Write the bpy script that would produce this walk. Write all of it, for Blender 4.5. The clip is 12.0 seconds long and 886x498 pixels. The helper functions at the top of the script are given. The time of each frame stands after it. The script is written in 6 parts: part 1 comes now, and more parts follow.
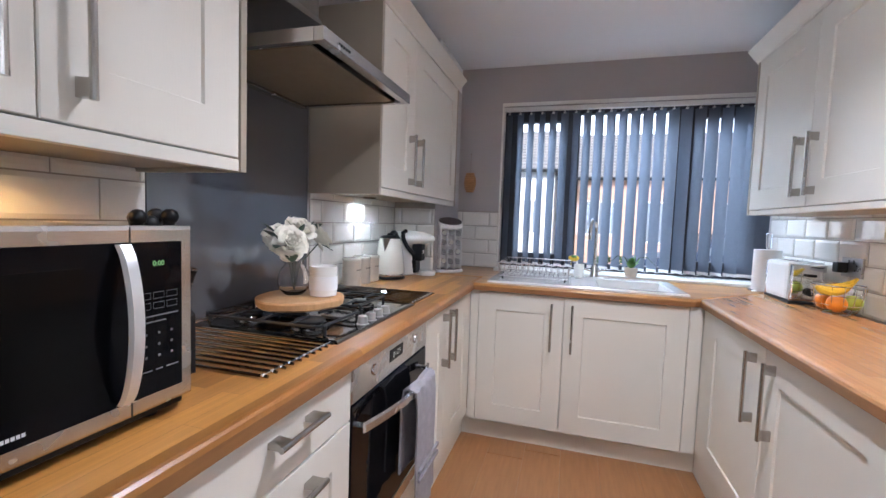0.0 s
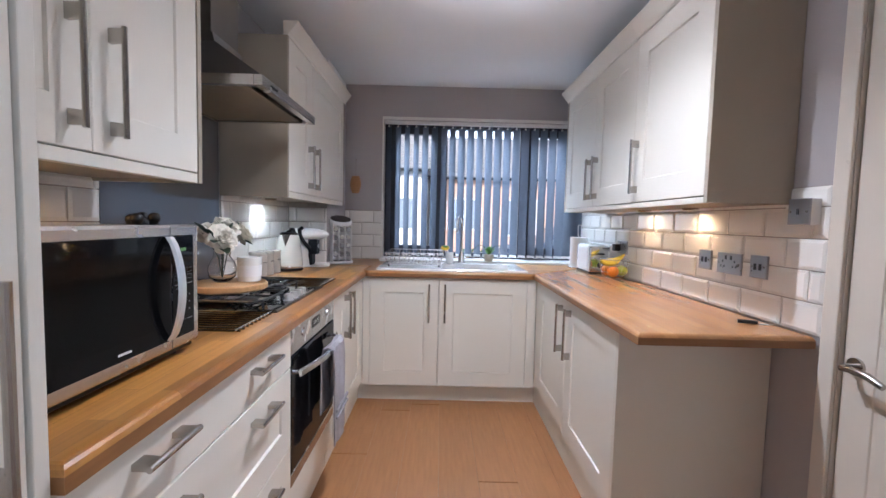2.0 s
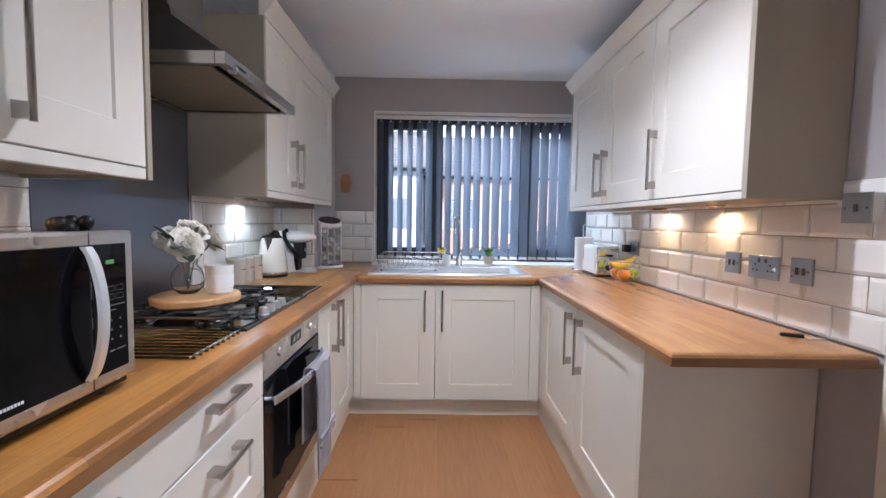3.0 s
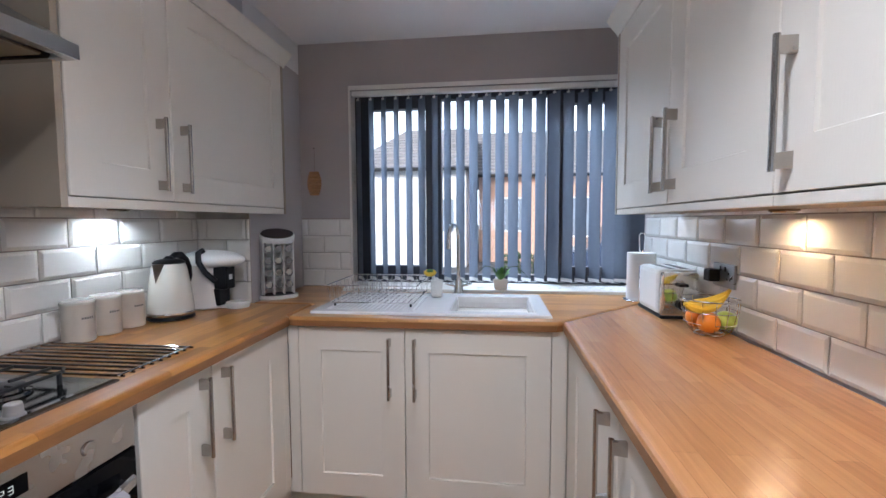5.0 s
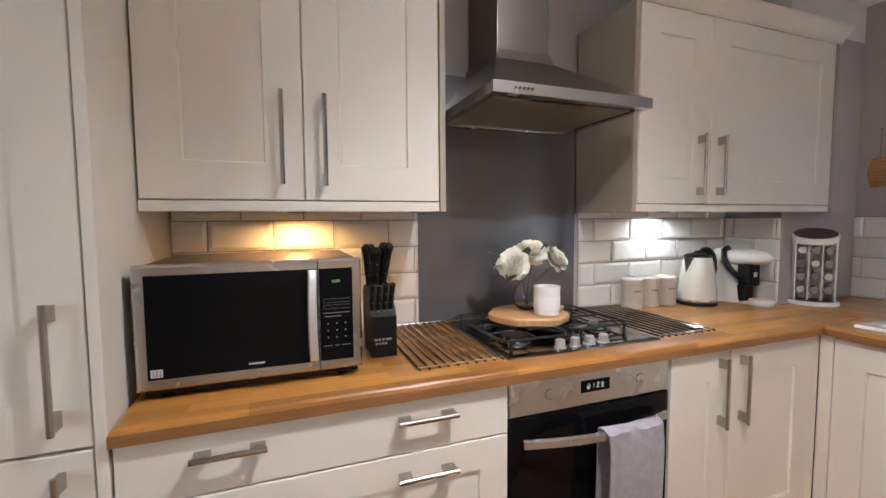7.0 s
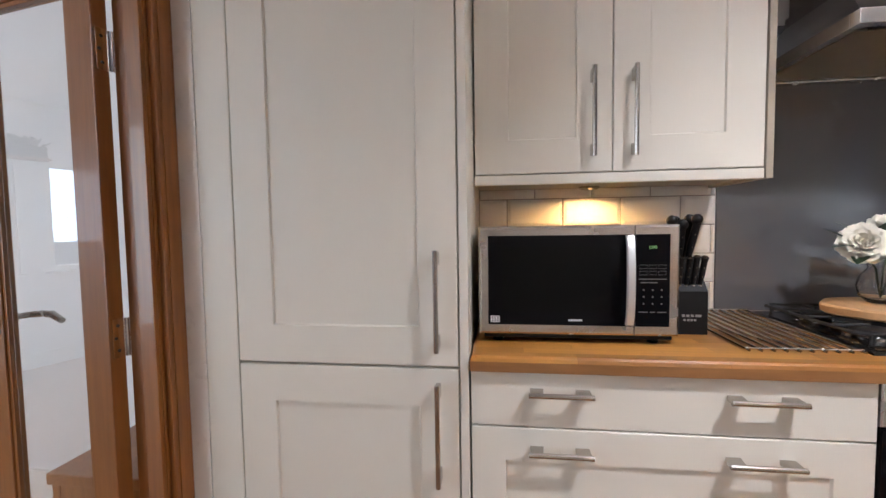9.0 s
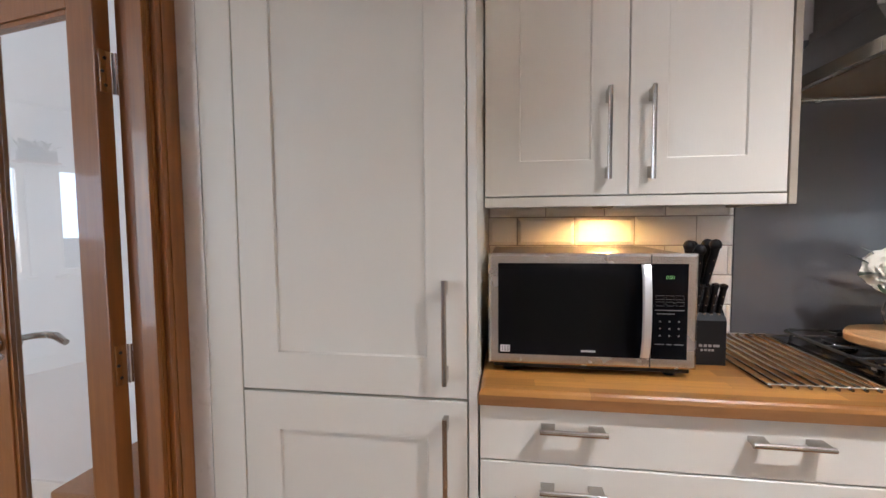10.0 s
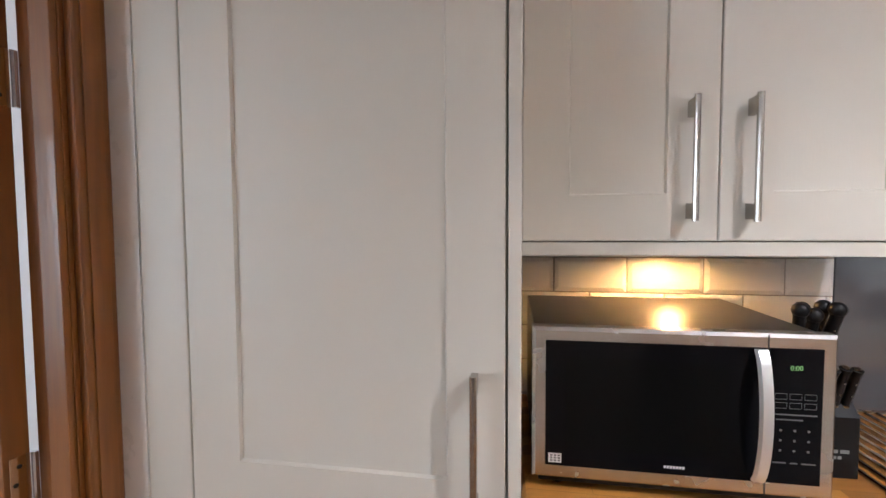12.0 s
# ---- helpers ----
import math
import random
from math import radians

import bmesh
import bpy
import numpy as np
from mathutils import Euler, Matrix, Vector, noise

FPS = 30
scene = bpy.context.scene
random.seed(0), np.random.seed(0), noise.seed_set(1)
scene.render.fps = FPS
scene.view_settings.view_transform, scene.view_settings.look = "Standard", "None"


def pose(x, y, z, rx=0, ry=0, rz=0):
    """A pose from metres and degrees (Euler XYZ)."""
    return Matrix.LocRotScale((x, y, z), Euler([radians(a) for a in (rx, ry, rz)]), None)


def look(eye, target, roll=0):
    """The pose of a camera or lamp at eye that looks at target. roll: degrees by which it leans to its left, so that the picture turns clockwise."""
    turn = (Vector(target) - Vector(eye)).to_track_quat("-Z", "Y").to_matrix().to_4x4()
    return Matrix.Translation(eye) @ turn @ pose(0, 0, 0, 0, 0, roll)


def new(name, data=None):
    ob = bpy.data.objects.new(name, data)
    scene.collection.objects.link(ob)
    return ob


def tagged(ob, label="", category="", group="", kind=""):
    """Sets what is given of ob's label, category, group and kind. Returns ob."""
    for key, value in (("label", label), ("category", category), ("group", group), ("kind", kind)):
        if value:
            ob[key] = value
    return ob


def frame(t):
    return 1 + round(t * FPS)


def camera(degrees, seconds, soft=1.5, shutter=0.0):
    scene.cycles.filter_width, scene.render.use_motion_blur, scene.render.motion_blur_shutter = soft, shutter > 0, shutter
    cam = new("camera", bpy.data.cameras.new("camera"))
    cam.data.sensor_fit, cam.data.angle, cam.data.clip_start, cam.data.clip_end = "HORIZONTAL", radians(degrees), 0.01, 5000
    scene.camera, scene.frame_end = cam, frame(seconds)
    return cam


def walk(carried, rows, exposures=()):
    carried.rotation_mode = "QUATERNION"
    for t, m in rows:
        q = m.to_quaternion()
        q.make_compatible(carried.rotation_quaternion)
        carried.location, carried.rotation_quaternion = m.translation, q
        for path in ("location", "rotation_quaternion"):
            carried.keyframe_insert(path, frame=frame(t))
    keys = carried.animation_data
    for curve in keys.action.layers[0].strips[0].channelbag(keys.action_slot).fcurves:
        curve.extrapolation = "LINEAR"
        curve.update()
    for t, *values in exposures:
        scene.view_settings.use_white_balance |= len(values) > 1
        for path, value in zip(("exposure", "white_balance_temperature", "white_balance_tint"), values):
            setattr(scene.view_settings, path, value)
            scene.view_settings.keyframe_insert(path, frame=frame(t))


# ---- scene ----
cam = camera(92.1, 12.0)
PATH = [
    (0, (1.117, -0.966, 1.251), (0.553, 0.948, 1.119), 2.0),
    (0.5, (1.148, -1.156, 1.233), (0.888, 0.823, 1.1), 2.0),
    (1, (1.146, -1.27, 1.233), (1.101, 0.725, 1.101), 2.2),
    (1.5, (1.1, -1.409, 1.264), (1.103, 0.587, 1.134), 1.7),
    (2, (1.114, -1.47, 1.251), (1.126, 0.526, 1.121), 1.4),
    (2.5, (1.105, -1.43, 1.255), (1.123, 0.565, 1.125), 1.1),
    (3, (1.112, -1.256, 1.255), (1.142, 0.739, 1.125), 0.9),
    (3.5, (1.136, -1.047, 1.262), (1.172, 0.949, 1.137), 0.6),
    (5.5, (1.569, -0.247, 1.316), (0.966, 1.655, 1.185), -1.4),
    (6, (1.599, -0.285, 1.293), (0.41, 1.319, 1.179), -1.6),
    (6.5, (1.607, -0.431, 1.293), (-0.021, 0.726, 1.181), -0.6),
    (7, (1.626, -0.577, 1.324), (-0.243, 0.122, 1.19), -0.4),
    (7.5, (1.635, -0.743, 1.343), (-0.34, -0.474, 1.184), -0.6),
    (9.5, (1.66, -0.845, 1.215), (-0.315, -1.139, 1.106), -0.7),
    (10, (1.621, -0.85, 1.308), (-0.353, -1.15, 1.187), -0.5),
    (10.5, (1.571, -0.856, 1.366), (-0.403, -1.156, 1.251), -0.3),
    (11, (1.488, -0.894, 1.416), (-0.486, -1.192, 1.286), -0.1),
    (11.5, (1.39, -0.929, 1.431), (-0.583, -1.239, 1.329), -0.1),
    (12, (1.315, -0.937, 1.414), (-0.657, -1.259, 1.316), -0.3),
]
walk(cam, [(t, look(eye, target, roll)) for t, eye, target, roll in PATH],
     exposures=[(0.0, 0.3, 5750, 10), (2.5, 0.28, 5680, 10), (3.5, 0.25, 5680, 10), (5.5, -0.08, 5850, 10), (6.0, -0.02, 6250, 10), (6.5, 0.0, 6250, 10), (7.0, 0.33, 6450, 10), (7.5, 0.38, 6300, 10), (12.0, 0.35, 6200, 10)])

LAMP = (1.33, 0.13, 2.31)
SKY, CEIL, CEIL_FILL, REAR, UW, UC, UR, WIN = 0.15, 96.0, 54.0, 26.0, 7.5, 4.5, 3.4, 420.0
scene.view_settings.exposure = 0.0


def sun_dir(rot, elev):
    """The way to the sun for the sky's rotation and elevation in degrees."""
    return (math.sin(radians(rot)) * math.cos(radians(elev)), math.cos(radians(rot)) * math.cos(radians(elev)), math.sin(radians(elev)))


# ---- light ----
def lamp(name, kind, place, power, colour, size, spot=0.0, target=None, blend=0.6):
    data = bpy.data.lights.new(name, kind)
    data.energy, data.color = power, colour
    if kind == "AREA":
        data.shape, data.size = "DISK", size
    else:
        data.shadow_soft_size = size
    if kind == "SPOT":
        data.spot_size, data.spot_blend = radians(spot), blend
    ob = new(name, data)
    ob.matrix_world = look(place, target or (place[0], place[1] + 0.001, place[2] - 1))
    return ob


world = bpy.data.worlds.new("sky")
scene.world = world
world.use_nodes = True
sky = world.node_tree.nodes.new("ShaderNodeTexSky")
sky.sky_type, sky.sun_disc = "NISHITA", False
sky.sun_elevation, sky.sun_rotation = radians(22), radians(200)
sky.air_density, sky.dust_density, sky.ozone_density = 1.2, 4.0, 1.0
world.node_tree.links.new(sky.outputs[0], world.node_tree.nodes["Background"].inputs[0])
world.node_tree.nodes["Background"].inputs[1].default_value = SKY
sun = bpy.data.lights.new("sun", "SUN")
sun.energy, sun.angle, sun.color = 4.5, radians(12), (1.0, 0.99, 0.97)
sun_ob = new("sun", sun)
sun_ob.matrix_world = look((0, 0, 0), (-sun_dir(200, 22)[0], -sun_dir(200, 22)[1], -sun_dir(200, 22)[2]))

PEACH, WHITE, COOL = (1.0, 0.66, 0.34), (0.97, 0.96, 1.0), (0.86, 0.94, 1.0)
lamp("ceiling_lamp", "SPOT", LAMP, CEIL, WHITE, 0.018, 134, blend=1.0)
# added upward spot with no fitting, only to brighten the ceiling
lamp("ceiling_fill", "SPOT", (LAMP[0], LAMP[1], 2.05), CEIL_FILL, WHITE, 0.03, 170, target=(LAMP[0], LAMP[1] + 0.001, 3.0), blend=1.0)
# added area lamp, out of view, to brighten the dining room's west wall
rear = lamp("dining_east_fill", "AREA", (3.46, -4.3, 1.25), REAR, (0.78, 0.89, 1.0), 1.0, target=(0.0, -3.6, 1.1))
rear.data.shape, rear.data.size, rear.data.size_y, rear.data.spread = "RECTANGLE", 1.5, 1.9, radians(130)
# unseen area lamp added outside above the window, boosting the daylight
front = lamp("window_sky_standin", "AREA", (1.3, 3.35, 3.15), WIN, (0.74, 0.86, 1.0), 1.0, target=(1.25, 2.3, 1.45))
front.data.shape, front.data.size, front.data.size_y = "RECTANGLE", 3.0, 1.3
# added point source without a fitting, brightens the dining side and wall nib
lamp("dining_fill", "POINT", (2.6, -3.0, 2.3), 9.0, WHITE, 0.02)
lamp("under_light_microwave", "SPOT", (0.12, -0.53, 1.350), UW, (1.0, 0.53, 0.19), 0.012, 165)
lamp("under_light_corner", "SPOT", (0.09, 1.11, 1.345), UC, COOL, 0.012, 165)
lamp("under_light_right_a", "SPOT", (2.255, 0.93, 1.328), UR, PEACH, 0.012, 165)
lamp("under_light_right_b", "SPOT", (2.255, 0.49, 1.328), UR, PEACH, 0.012, 165)

# ---- materials ----
def material(name, base, rough=0.5, metal=0.0, vary=0.06, scale=6.0, stretch=(1, 1, 1), bump=0.0, bump_scale=80.0,
             rough_vary=0.08, transmission=0.0, emission=None, coat=0.0, per_object=0.0, specular=0.5):
    m = bpy.data.materials.new(name)
    m.use_nodes = True
    nt = m.node_tree
    n, l = nt.nodes, nt.links
    b = n["Principled BSDF"]
    b.inputs["Roughness"].default_value = rough
    b.inputs["Metallic"].default_value = metal
    b.inputs["Specular IOR Level"].default_value = specular
    b.inputs["Transmission Weight"].default_value = transmission
    b.inputs["Coat Weight"].default_value = coat
    if emission:
        b.inputs["Emission Color"].default_value = (*emission[0], 1)
        b.inputs["Emission Strength"].default_value = emission[1]
    co = n.new("ShaderNodeTexCoord")
    mp = n.new("ShaderNodeMapping")
    mp.inputs["Scale"].default_value = stretch
    l.new(co.outputs["Object"], mp.inputs["Vector"])
    big = n.new("ShaderNodeTexNoise")
    big.inputs["Scale"].default_value = scale
    big.inputs["Detail"].default_value = 5
    l.new(mp.outputs[0], big.inputs["Vector"])
    ramp = n.new("ShaderNodeMix")
    ramp.data_type = "RGBA"
    ramp.inputs["A"].default_value = (*[max(0, c * (1 - vary * 2)) for c in base], 1)
    ramp.inputs["B"].default_value = (*[min(1, c * (1 + vary * 2)) for c in base], 1)
    l.new(big.outputs["Fac"], ramp.inputs["Factor"])
    colour = ramp.outputs["Result"]
    if per_object:
        info = n.new("ShaderNodeObjectInfo")
        hsv = n.new("ShaderNodeHueSaturation")
        rng = n.new("ShaderNodeMapRange")
        rng.inputs["To Min"].default_value, rng.inputs["To Max"].default_value = 1 - per_object, 1 + per_object
        l.new(info.outputs["Random"], rng.inputs["Value"])
        l.new(rng.outputs[0], hsv.inputs["Value"])
        l.new(colour, hsv.inputs["Color"])
        colour = hsv.outputs[0]
    l.new(colour, b.inputs["Base Color"])
    if rough_vary:
        small = n.new("ShaderNodeTexNoise")
        small.inputs["Scale"].default_value = scale * 4
        l.new(co.outputs["Object"], small.inputs["Vector"])
        rr = n.new("ShaderNodeMapRange")
        rr.inputs["To Min"].default_value, rr.inputs["To Max"].default_value = max(0.01, rough - rough_vary), rough + rough_vary
        l.new(small.outputs["Fac"], rr.inputs["Value"])
        l.new(rr.outputs[0], b.inputs["Roughness"])
    if bump:
        fine = n.new("ShaderNodeTexNoise")
        fine.inputs["Scale"].default_value = bump_scale
        fine.inputs["Detail"].default_value = 4
        l.new(mp.outputs[0], fine.inputs["Vector"])
        bp = n.new("ShaderNodeBump")
        bp.inputs["Strength"].default_value = bump
        bp.inputs["Distance"].default_value = 0.002
        l.new(fine.outputs["Fac"], bp.inputs["Height"])
        l.new(bp.outputs[0], b.inputs["Normal"])
    return m


def block_wood(name, light, dark, long_axis, rough=0.32, width=0.34, row=0.042):
    """Butcher-block oak: staves with their own tone, and grain along them."""
    m = material(name, light, rough, coat=0.12, rough_vary=0.0)
    m.node_tree.nodes["Principled BSDF"].inputs["Coat Roughness"].default_value = 0.16
    nt = m.node_tree
    n, l = nt.nodes, nt.links
    co = n.new("ShaderNodeTexCoord")
    sep = n.new("ShaderNodeSeparateXYZ")
    l.new(co.outputs["Object"], sep.inputs[0])
    com = n.new("ShaderNodeCombineXYZ")
    a, b2 = ("Y", "X") if long_axis == "y" else ("X", "Y")
    l.new(sep.outputs[a], com.inputs["X"])
    addz = n.new("ShaderNodeMath")
    addz.operation = "ADD"
    l.new(sep.outputs[b2], addz.inputs[0])
    l.new(sep.outputs["Z"], addz.inputs[1])
    l.new(addz.outputs[0], com.inputs["Y"])
    br = n.new("ShaderNodeTexBrick")
    br.inputs["Color1"].default_value = (*light, 1)
    br.inputs["Color2"].default_value = (*dark, 1)
    br.inputs["Mortar"].default_value = (*[c * 0.55 for c in dark], 1)
    br.inputs["Scale"].default_value = 1.0
    br.inputs["Mortar Size"].default_value = 0.0006
    br.inputs["Mortar Smooth"].default_value = 1.0
    br.inputs["Brick Width"].default_value = width
    br.inputs["Row Height"].default_value = row
    br.offset = 0.37
    l.new(com.outputs[0], br.inputs["Vector"])
    mp = n.new("ShaderNodeMapping")
    mp.inputs["Scale"].default_value = (3, 60, 60)
    l.new(com.outputs[0], mp.inputs["Vector"])
    gr = n.new("ShaderNodeTexNoise")
    gr.inputs["Scale"].default_value = 1.6
    gr.inputs["Detail"].default_value = 6
    gr.inputs["Distortion"].default_value = 0.8
    l.new(mp.outputs[0], gr.inputs["Vector"])
    rng = n.new("ShaderNodeMapRange")
    rng.inputs["To Min"].default_value, rng.inputs["To Max"].default_value = 0.72, 1.28
    l.new(gr.outputs["Fac"], rng.inputs["Value"])
    hsv = n.new("ShaderNodeHueSaturation")
    l.new(rng.outputs[0], hsv.inputs["Value"])
    l.new(br.outputs["Color"], hsv.inputs["Color"])
    l.new(hsv.outputs[0], n["Principled BSDF"].inputs["Base Color"])
    bp = n.new("ShaderNodeBump")
    bp.inputs["Strength"].default_value, bp.inputs["Distance"].default_value = 0.08, 0.0008
    l.new(gr.outputs["Fac"], bp.inputs["Height"])
    l.new(bp.outputs[0], n["Principled BSDF"].inputs["Normal"])
    return m


def clear_glass(name, tint=(1, 1, 1), rough=0.0):
    m = bpy.data.materials.new(name)
    m.use_nodes = True
    b = m.node_tree.nodes["Principled BSDF"]
    b.inputs["Base Color"].default_value = (*tint, 1)
    b.inputs["Roughness"].default_value = rough
    b.inputs["Transmission Weight"].default_value = 1.0
    b.inputs["IOR"].default_value = 1.45
    return m


CREAM = material("cream_paint", (0.72, 0.68, 0.60), 0.42, vary=0.015, scale=3, stretch=(1, 1, 0.15), bump=0.10, bump_scale=220)
# darkened cream: shade on wall cupboard sides and undersides is in the colour
CREAM_SHADED = material("shaded_cream_panel", (0.36, 0.305, 0.235), 0.5, vary=0.02, scale=3, stretch=(1, 1, 0.1), bump=0.08, bump_scale=200)
CREAM_BASE = material("cream_base_panel", (0.68, 0.63, 0.54), 0.5, vary=0.02, scale=3, stretch=(1, 1, 0.1), bump=0.08, bump_scale=200)
DOOR_PAINT = material("warm_white_door_paint", (0.66, 0.60, 0.52), 0.32, vary=0.02)
CARCASS = material("carcass_board", (0.60, 0.56, 0.49), 0.6, vary=0.03)
WALL = material("grey_wall_paint", (0.42, 0.385, 0.38), 0.75, vary=0.02, scale=2.5, bump=0.12, bump_scale=140)
WHITE_WALL = material("white_wall_paint", (0.74, 0.73, 0.72), 0.7, vary=0.02, scale=2, bump=0.1, bump_scale=140)
CEILING = material("ceiling_paint", (0.80, 0.79, 0.79), 0.8, vary=0.015, scale=2, bump=0.1, bump_scale=90)
GLOSS_WHITE = material("white_gloss_paint", (0.78, 0.76, 0.72), 0.3, vary=0.02)
TILE = material("white_glazed_tile", (0.80, 0.775, 0.725), 0.08, vary=0.02, scale=5, bump=0.05, bump_scale=18, rough_vary=0.04, per_object=0.025, coat=0.3)
GROUT = material("grout", (0.36, 0.33, 0.29), 0.9, vary=0.15, scale=30, bump=0.3, bump_scale=300)
WORKTOP_Y = block_wood("oak_worktop_long", (0.53, 0.245, 0.056), (0.25, 0.10, 0.022), "y", rough=0.30)
WORKTOP_X = block_wood("oak_worktop_cross", (0.48, 0.235, 0.075), (0.31, 0.14, 0.042), "x", rough=0.28)
WORKTOP_R = block_wood("oak_worktop_right", (0.43, 0.21, 0.083), (0.35, 0.165, 0.063), "y", rough=0.26)
# darker oak for upright faces, so the edge shading sits in the colour
WORKTOP_EDGE = material("shaded_oak_edge", (0.25, 0.112, 0.038), 0.4, vary=0.15, scale=8, stretch=(1, 1, 12), bump=0.1)
FLOOR = material("oak_floor", (0.35, 0.165, 0.066), 0.42, vary=0.10, scale=7, stretch=(9, 0.8, 1), bump=0.1, bump_scale=30, per_object=0.035)
OAK = material("varnished_oak", (0.235, 0.083, 0.016), 0.32, vary=0.22, scale=9, stretch=(9, 9, 0.6), bump=0.12, bump_scale=24, coat=0.3)
OAK_LIGHT = material("pale_oak_door", (0.23, 0.083, 0.018), 0.36, vary=0.14, scale=9, stretch=(9, 9, 0.6), bump=0.1, bump_scale=24, coat=0.25)
STEEL = material("brushed_steel", (0.60, 0.585, 0.57), 0.27, 1.0, vary=0.025, scale=4, stretch=(1, 0.3, 60), rough_vary=0.015)
STEEL_DARK = material("hood_steel", (0.22, 0.205, 0.19), 0.30, 1.0, vary=0.03, scale=4, stretch=(1, 0.3, 60), rough_vary=0.015)
NICKEL = material("satin_nickel", (0.46, 0.43, 0.395), 0.24, 1.0, vary=0.02)
CHROME = material("chrome", (0.80, 0.80, 0.80), 0.07, 1.0, vary=0.01, rough_vary=0.03)
HOB_STEEL = material("hob_steel", (0.24, 0.24, 0.24), 0.11, 1.0, vary=0.03, scale=6, rough_vary=0.06)
IRON = material("black_enamel", (0.012, 0.012, 0.013), 0.38, vary=0.1, bump=0.1)
BLACK_PLASTIC = material("black_plastic", (0.008, 0.008, 0.009), 0.38, vary=0.1, specular=0.25)
BLACK_GLASS = material("black_glass", (0.004, 0.004, 0.005), 0.05, vary=0.05, rough_vary=0.01, specular=0.12)
SPLASH = material("grey_glass_splashback", (0.108, 0.109, 0.118), 0.05, vary=0.01, rough_vary=0.02, coat=1.0)
FILTER = material("hood_filter_mesh", (0.31, 0.265, 0.20), 0.45, 0.7, vary=0.06, scale=30, bump=0.4, bump_scale=300)
ANTHRACITE = material("anthracite_frame", (0.030, 0.033, 0.045), 0.4, vary=0.05)
BLIND = material("blue_grey_blind_fabric", (0.10, 0.115, 0.15), 0.85, vary=0.05, scale=40, bump=0.25, bump_scale=500)
WHITE_PLASTIC = material("white_plastic", (0.78, 0.77, 0.74), 0.35, vary=0.01)
CREAM_ENAMEL = material("cream_enamel", (0.72, 0.70, 0.62), 0.15, vary=0.01, coat=0.5)
CERAMIC = material("white_ceramic_sink", (0.78, 0.77, 0.76), 0.16, vary=0.01, coat=0.4)
TOWEL = material("grey_towel", (0.33, 0.31, 0.33), 0.95, vary=0.10, scale=40, bump=0.9, bump_scale=260)
GLASS = clear_glass("clear_glass")
CANDLE_GLASS = material("frosted_candle_glass", (0.80, 0.79, 0.75), 0.25, vary=0.02)
WOOD_SLICE = material("pale_wood_board", (0.50, 0.29, 0.13), 0.55, vary=0.14, scale=12, stretch=(1, 6, 1), bump=0.2)
BARK = material("bark_edge", (0.22, 0.12, 0.06), 0.8, vary=0.3, scale=40, bump=0.5)
PETAL = material("white_petal", (0.82, 0.77, 0.66), 0.6, vary=0.04, scale=30)
LEAF_DARK = material("dark_leaf", (0.025, 0.045, 0.022), 0.4, vary=0.2, scale=30)
LEAF = material("fresh_leaf", (0.09, 0.22, 0.04), 0.45, vary=0.2, scale=30)
CANISTER = material("stone_canister", (0.56, 0.50, 0.42), 0.55, vary=0.05, scale=20)
BANANA = material("banana_skin", (0.75, 0.50, 0.04), 0.5, vary=0.08, scale=30)
ORANGE = material("orange_peel", (0.80, 0.25, 0.015), 0.45, vary=0.05, bump=0.4, bump_scale=300)
APPLE = material("green_apple", (0.45, 0.52, 0.08), 0.3, vary=0.1, scale=20)
HEART_WOOD = material("woven_ornament", (0.42, 0.22, 0.09), 0.7, vary=0.25, scale=60, bump=0.5)
STRING = material("twine", (0.30, 0.25, 0.2), 0.9)
DISPLAY = material("green_display_digits", (0.1, 0.3, 0.1), 0.5, emission=((0.5, 0.8, 0.3), 0.22))
DISPLAY_W = material("white_display_digits", (0.5, 0.5, 0.45), 0.5, emission=((0.9, 0.95, 0.8), 0.7))
PRINT = material("grey_print", (0.13, 0.13, 0.13), 0.5)
KNOB = material("silver_knob", (0.36, 0.355, 0.345), 0.34, 0.5)
PRINT_WHITE = material("white_print", (0.75, 0.75, 0.75), 0.5)
PRINT_GREY = material("pale_grey_print", (0.30, 0.30, 0.29), 0.5)
LED_WARM = material("warm_led_lens", (0.9, 0.8, 0.6), 0.4, emission=((1.0, 0.72, 0.42), 9.0))
LED_COOL = material("cool_led_lens", (0.9, 0.9, 0.9), 0.4, emission=((0.86, 0.94, 1.0), 30.0))
SOCKET_DARK = material("socket_insert", (0.03, 0.03, 0.032), 0.4)
SOCKET_PLATE = material("brushed_socket_plate", (0.40, 0.40, 0.41), 0.3, 1.0, vary=0.03)
PAPER = material("white_paper", (0.80, 0.80, 0.80), 0.8, vary=0.02)
RENDER_WHITE = material("white_render", (0.82, 0.83, 0.85), 0.8, vary=0.04, scale=3)
BRICK = material("orange_brick", (0.58, 0.38, 0.29), 0.85, vary=0.2, scale=8, bump=0.3)
ROOF = material("roof_tile", (0.26, 0.25, 0.26), 0.8, vary=0.2, scale=6, bump=0.3)
# paler than bare glass: the sky's reflection is put into this base colour
FAR_GLASS = material("sky_lit_window_glass", (0.20, 0.23, 0.28), 0.08, vary=0.1, coat=0.5)
TARMAC = material("tarmac", (0.09, 0.09, 0.095), 0.9, vary=0.2, scale=3, bump=0.4)
GRAVEL = material("pale_paving", (0.34, 0.33, 0.31), 0.9, vary=0.2, scale=6, bump=0.4)
HEDGE = material("hedge_leaf", (0.05, 0.09, 0.035), 0.7, vary=0.3, scale=20)
CAR_PAINT = material("blue_car_paint", (0.06, 0.08, 0.14), 0.2, 0.3, coat=0.6)
RUBBER = material("tyre_rubber", (0.02, 0.02, 0.02), 0.8)
GLASS_DOOR = clear_glass("door_glass")
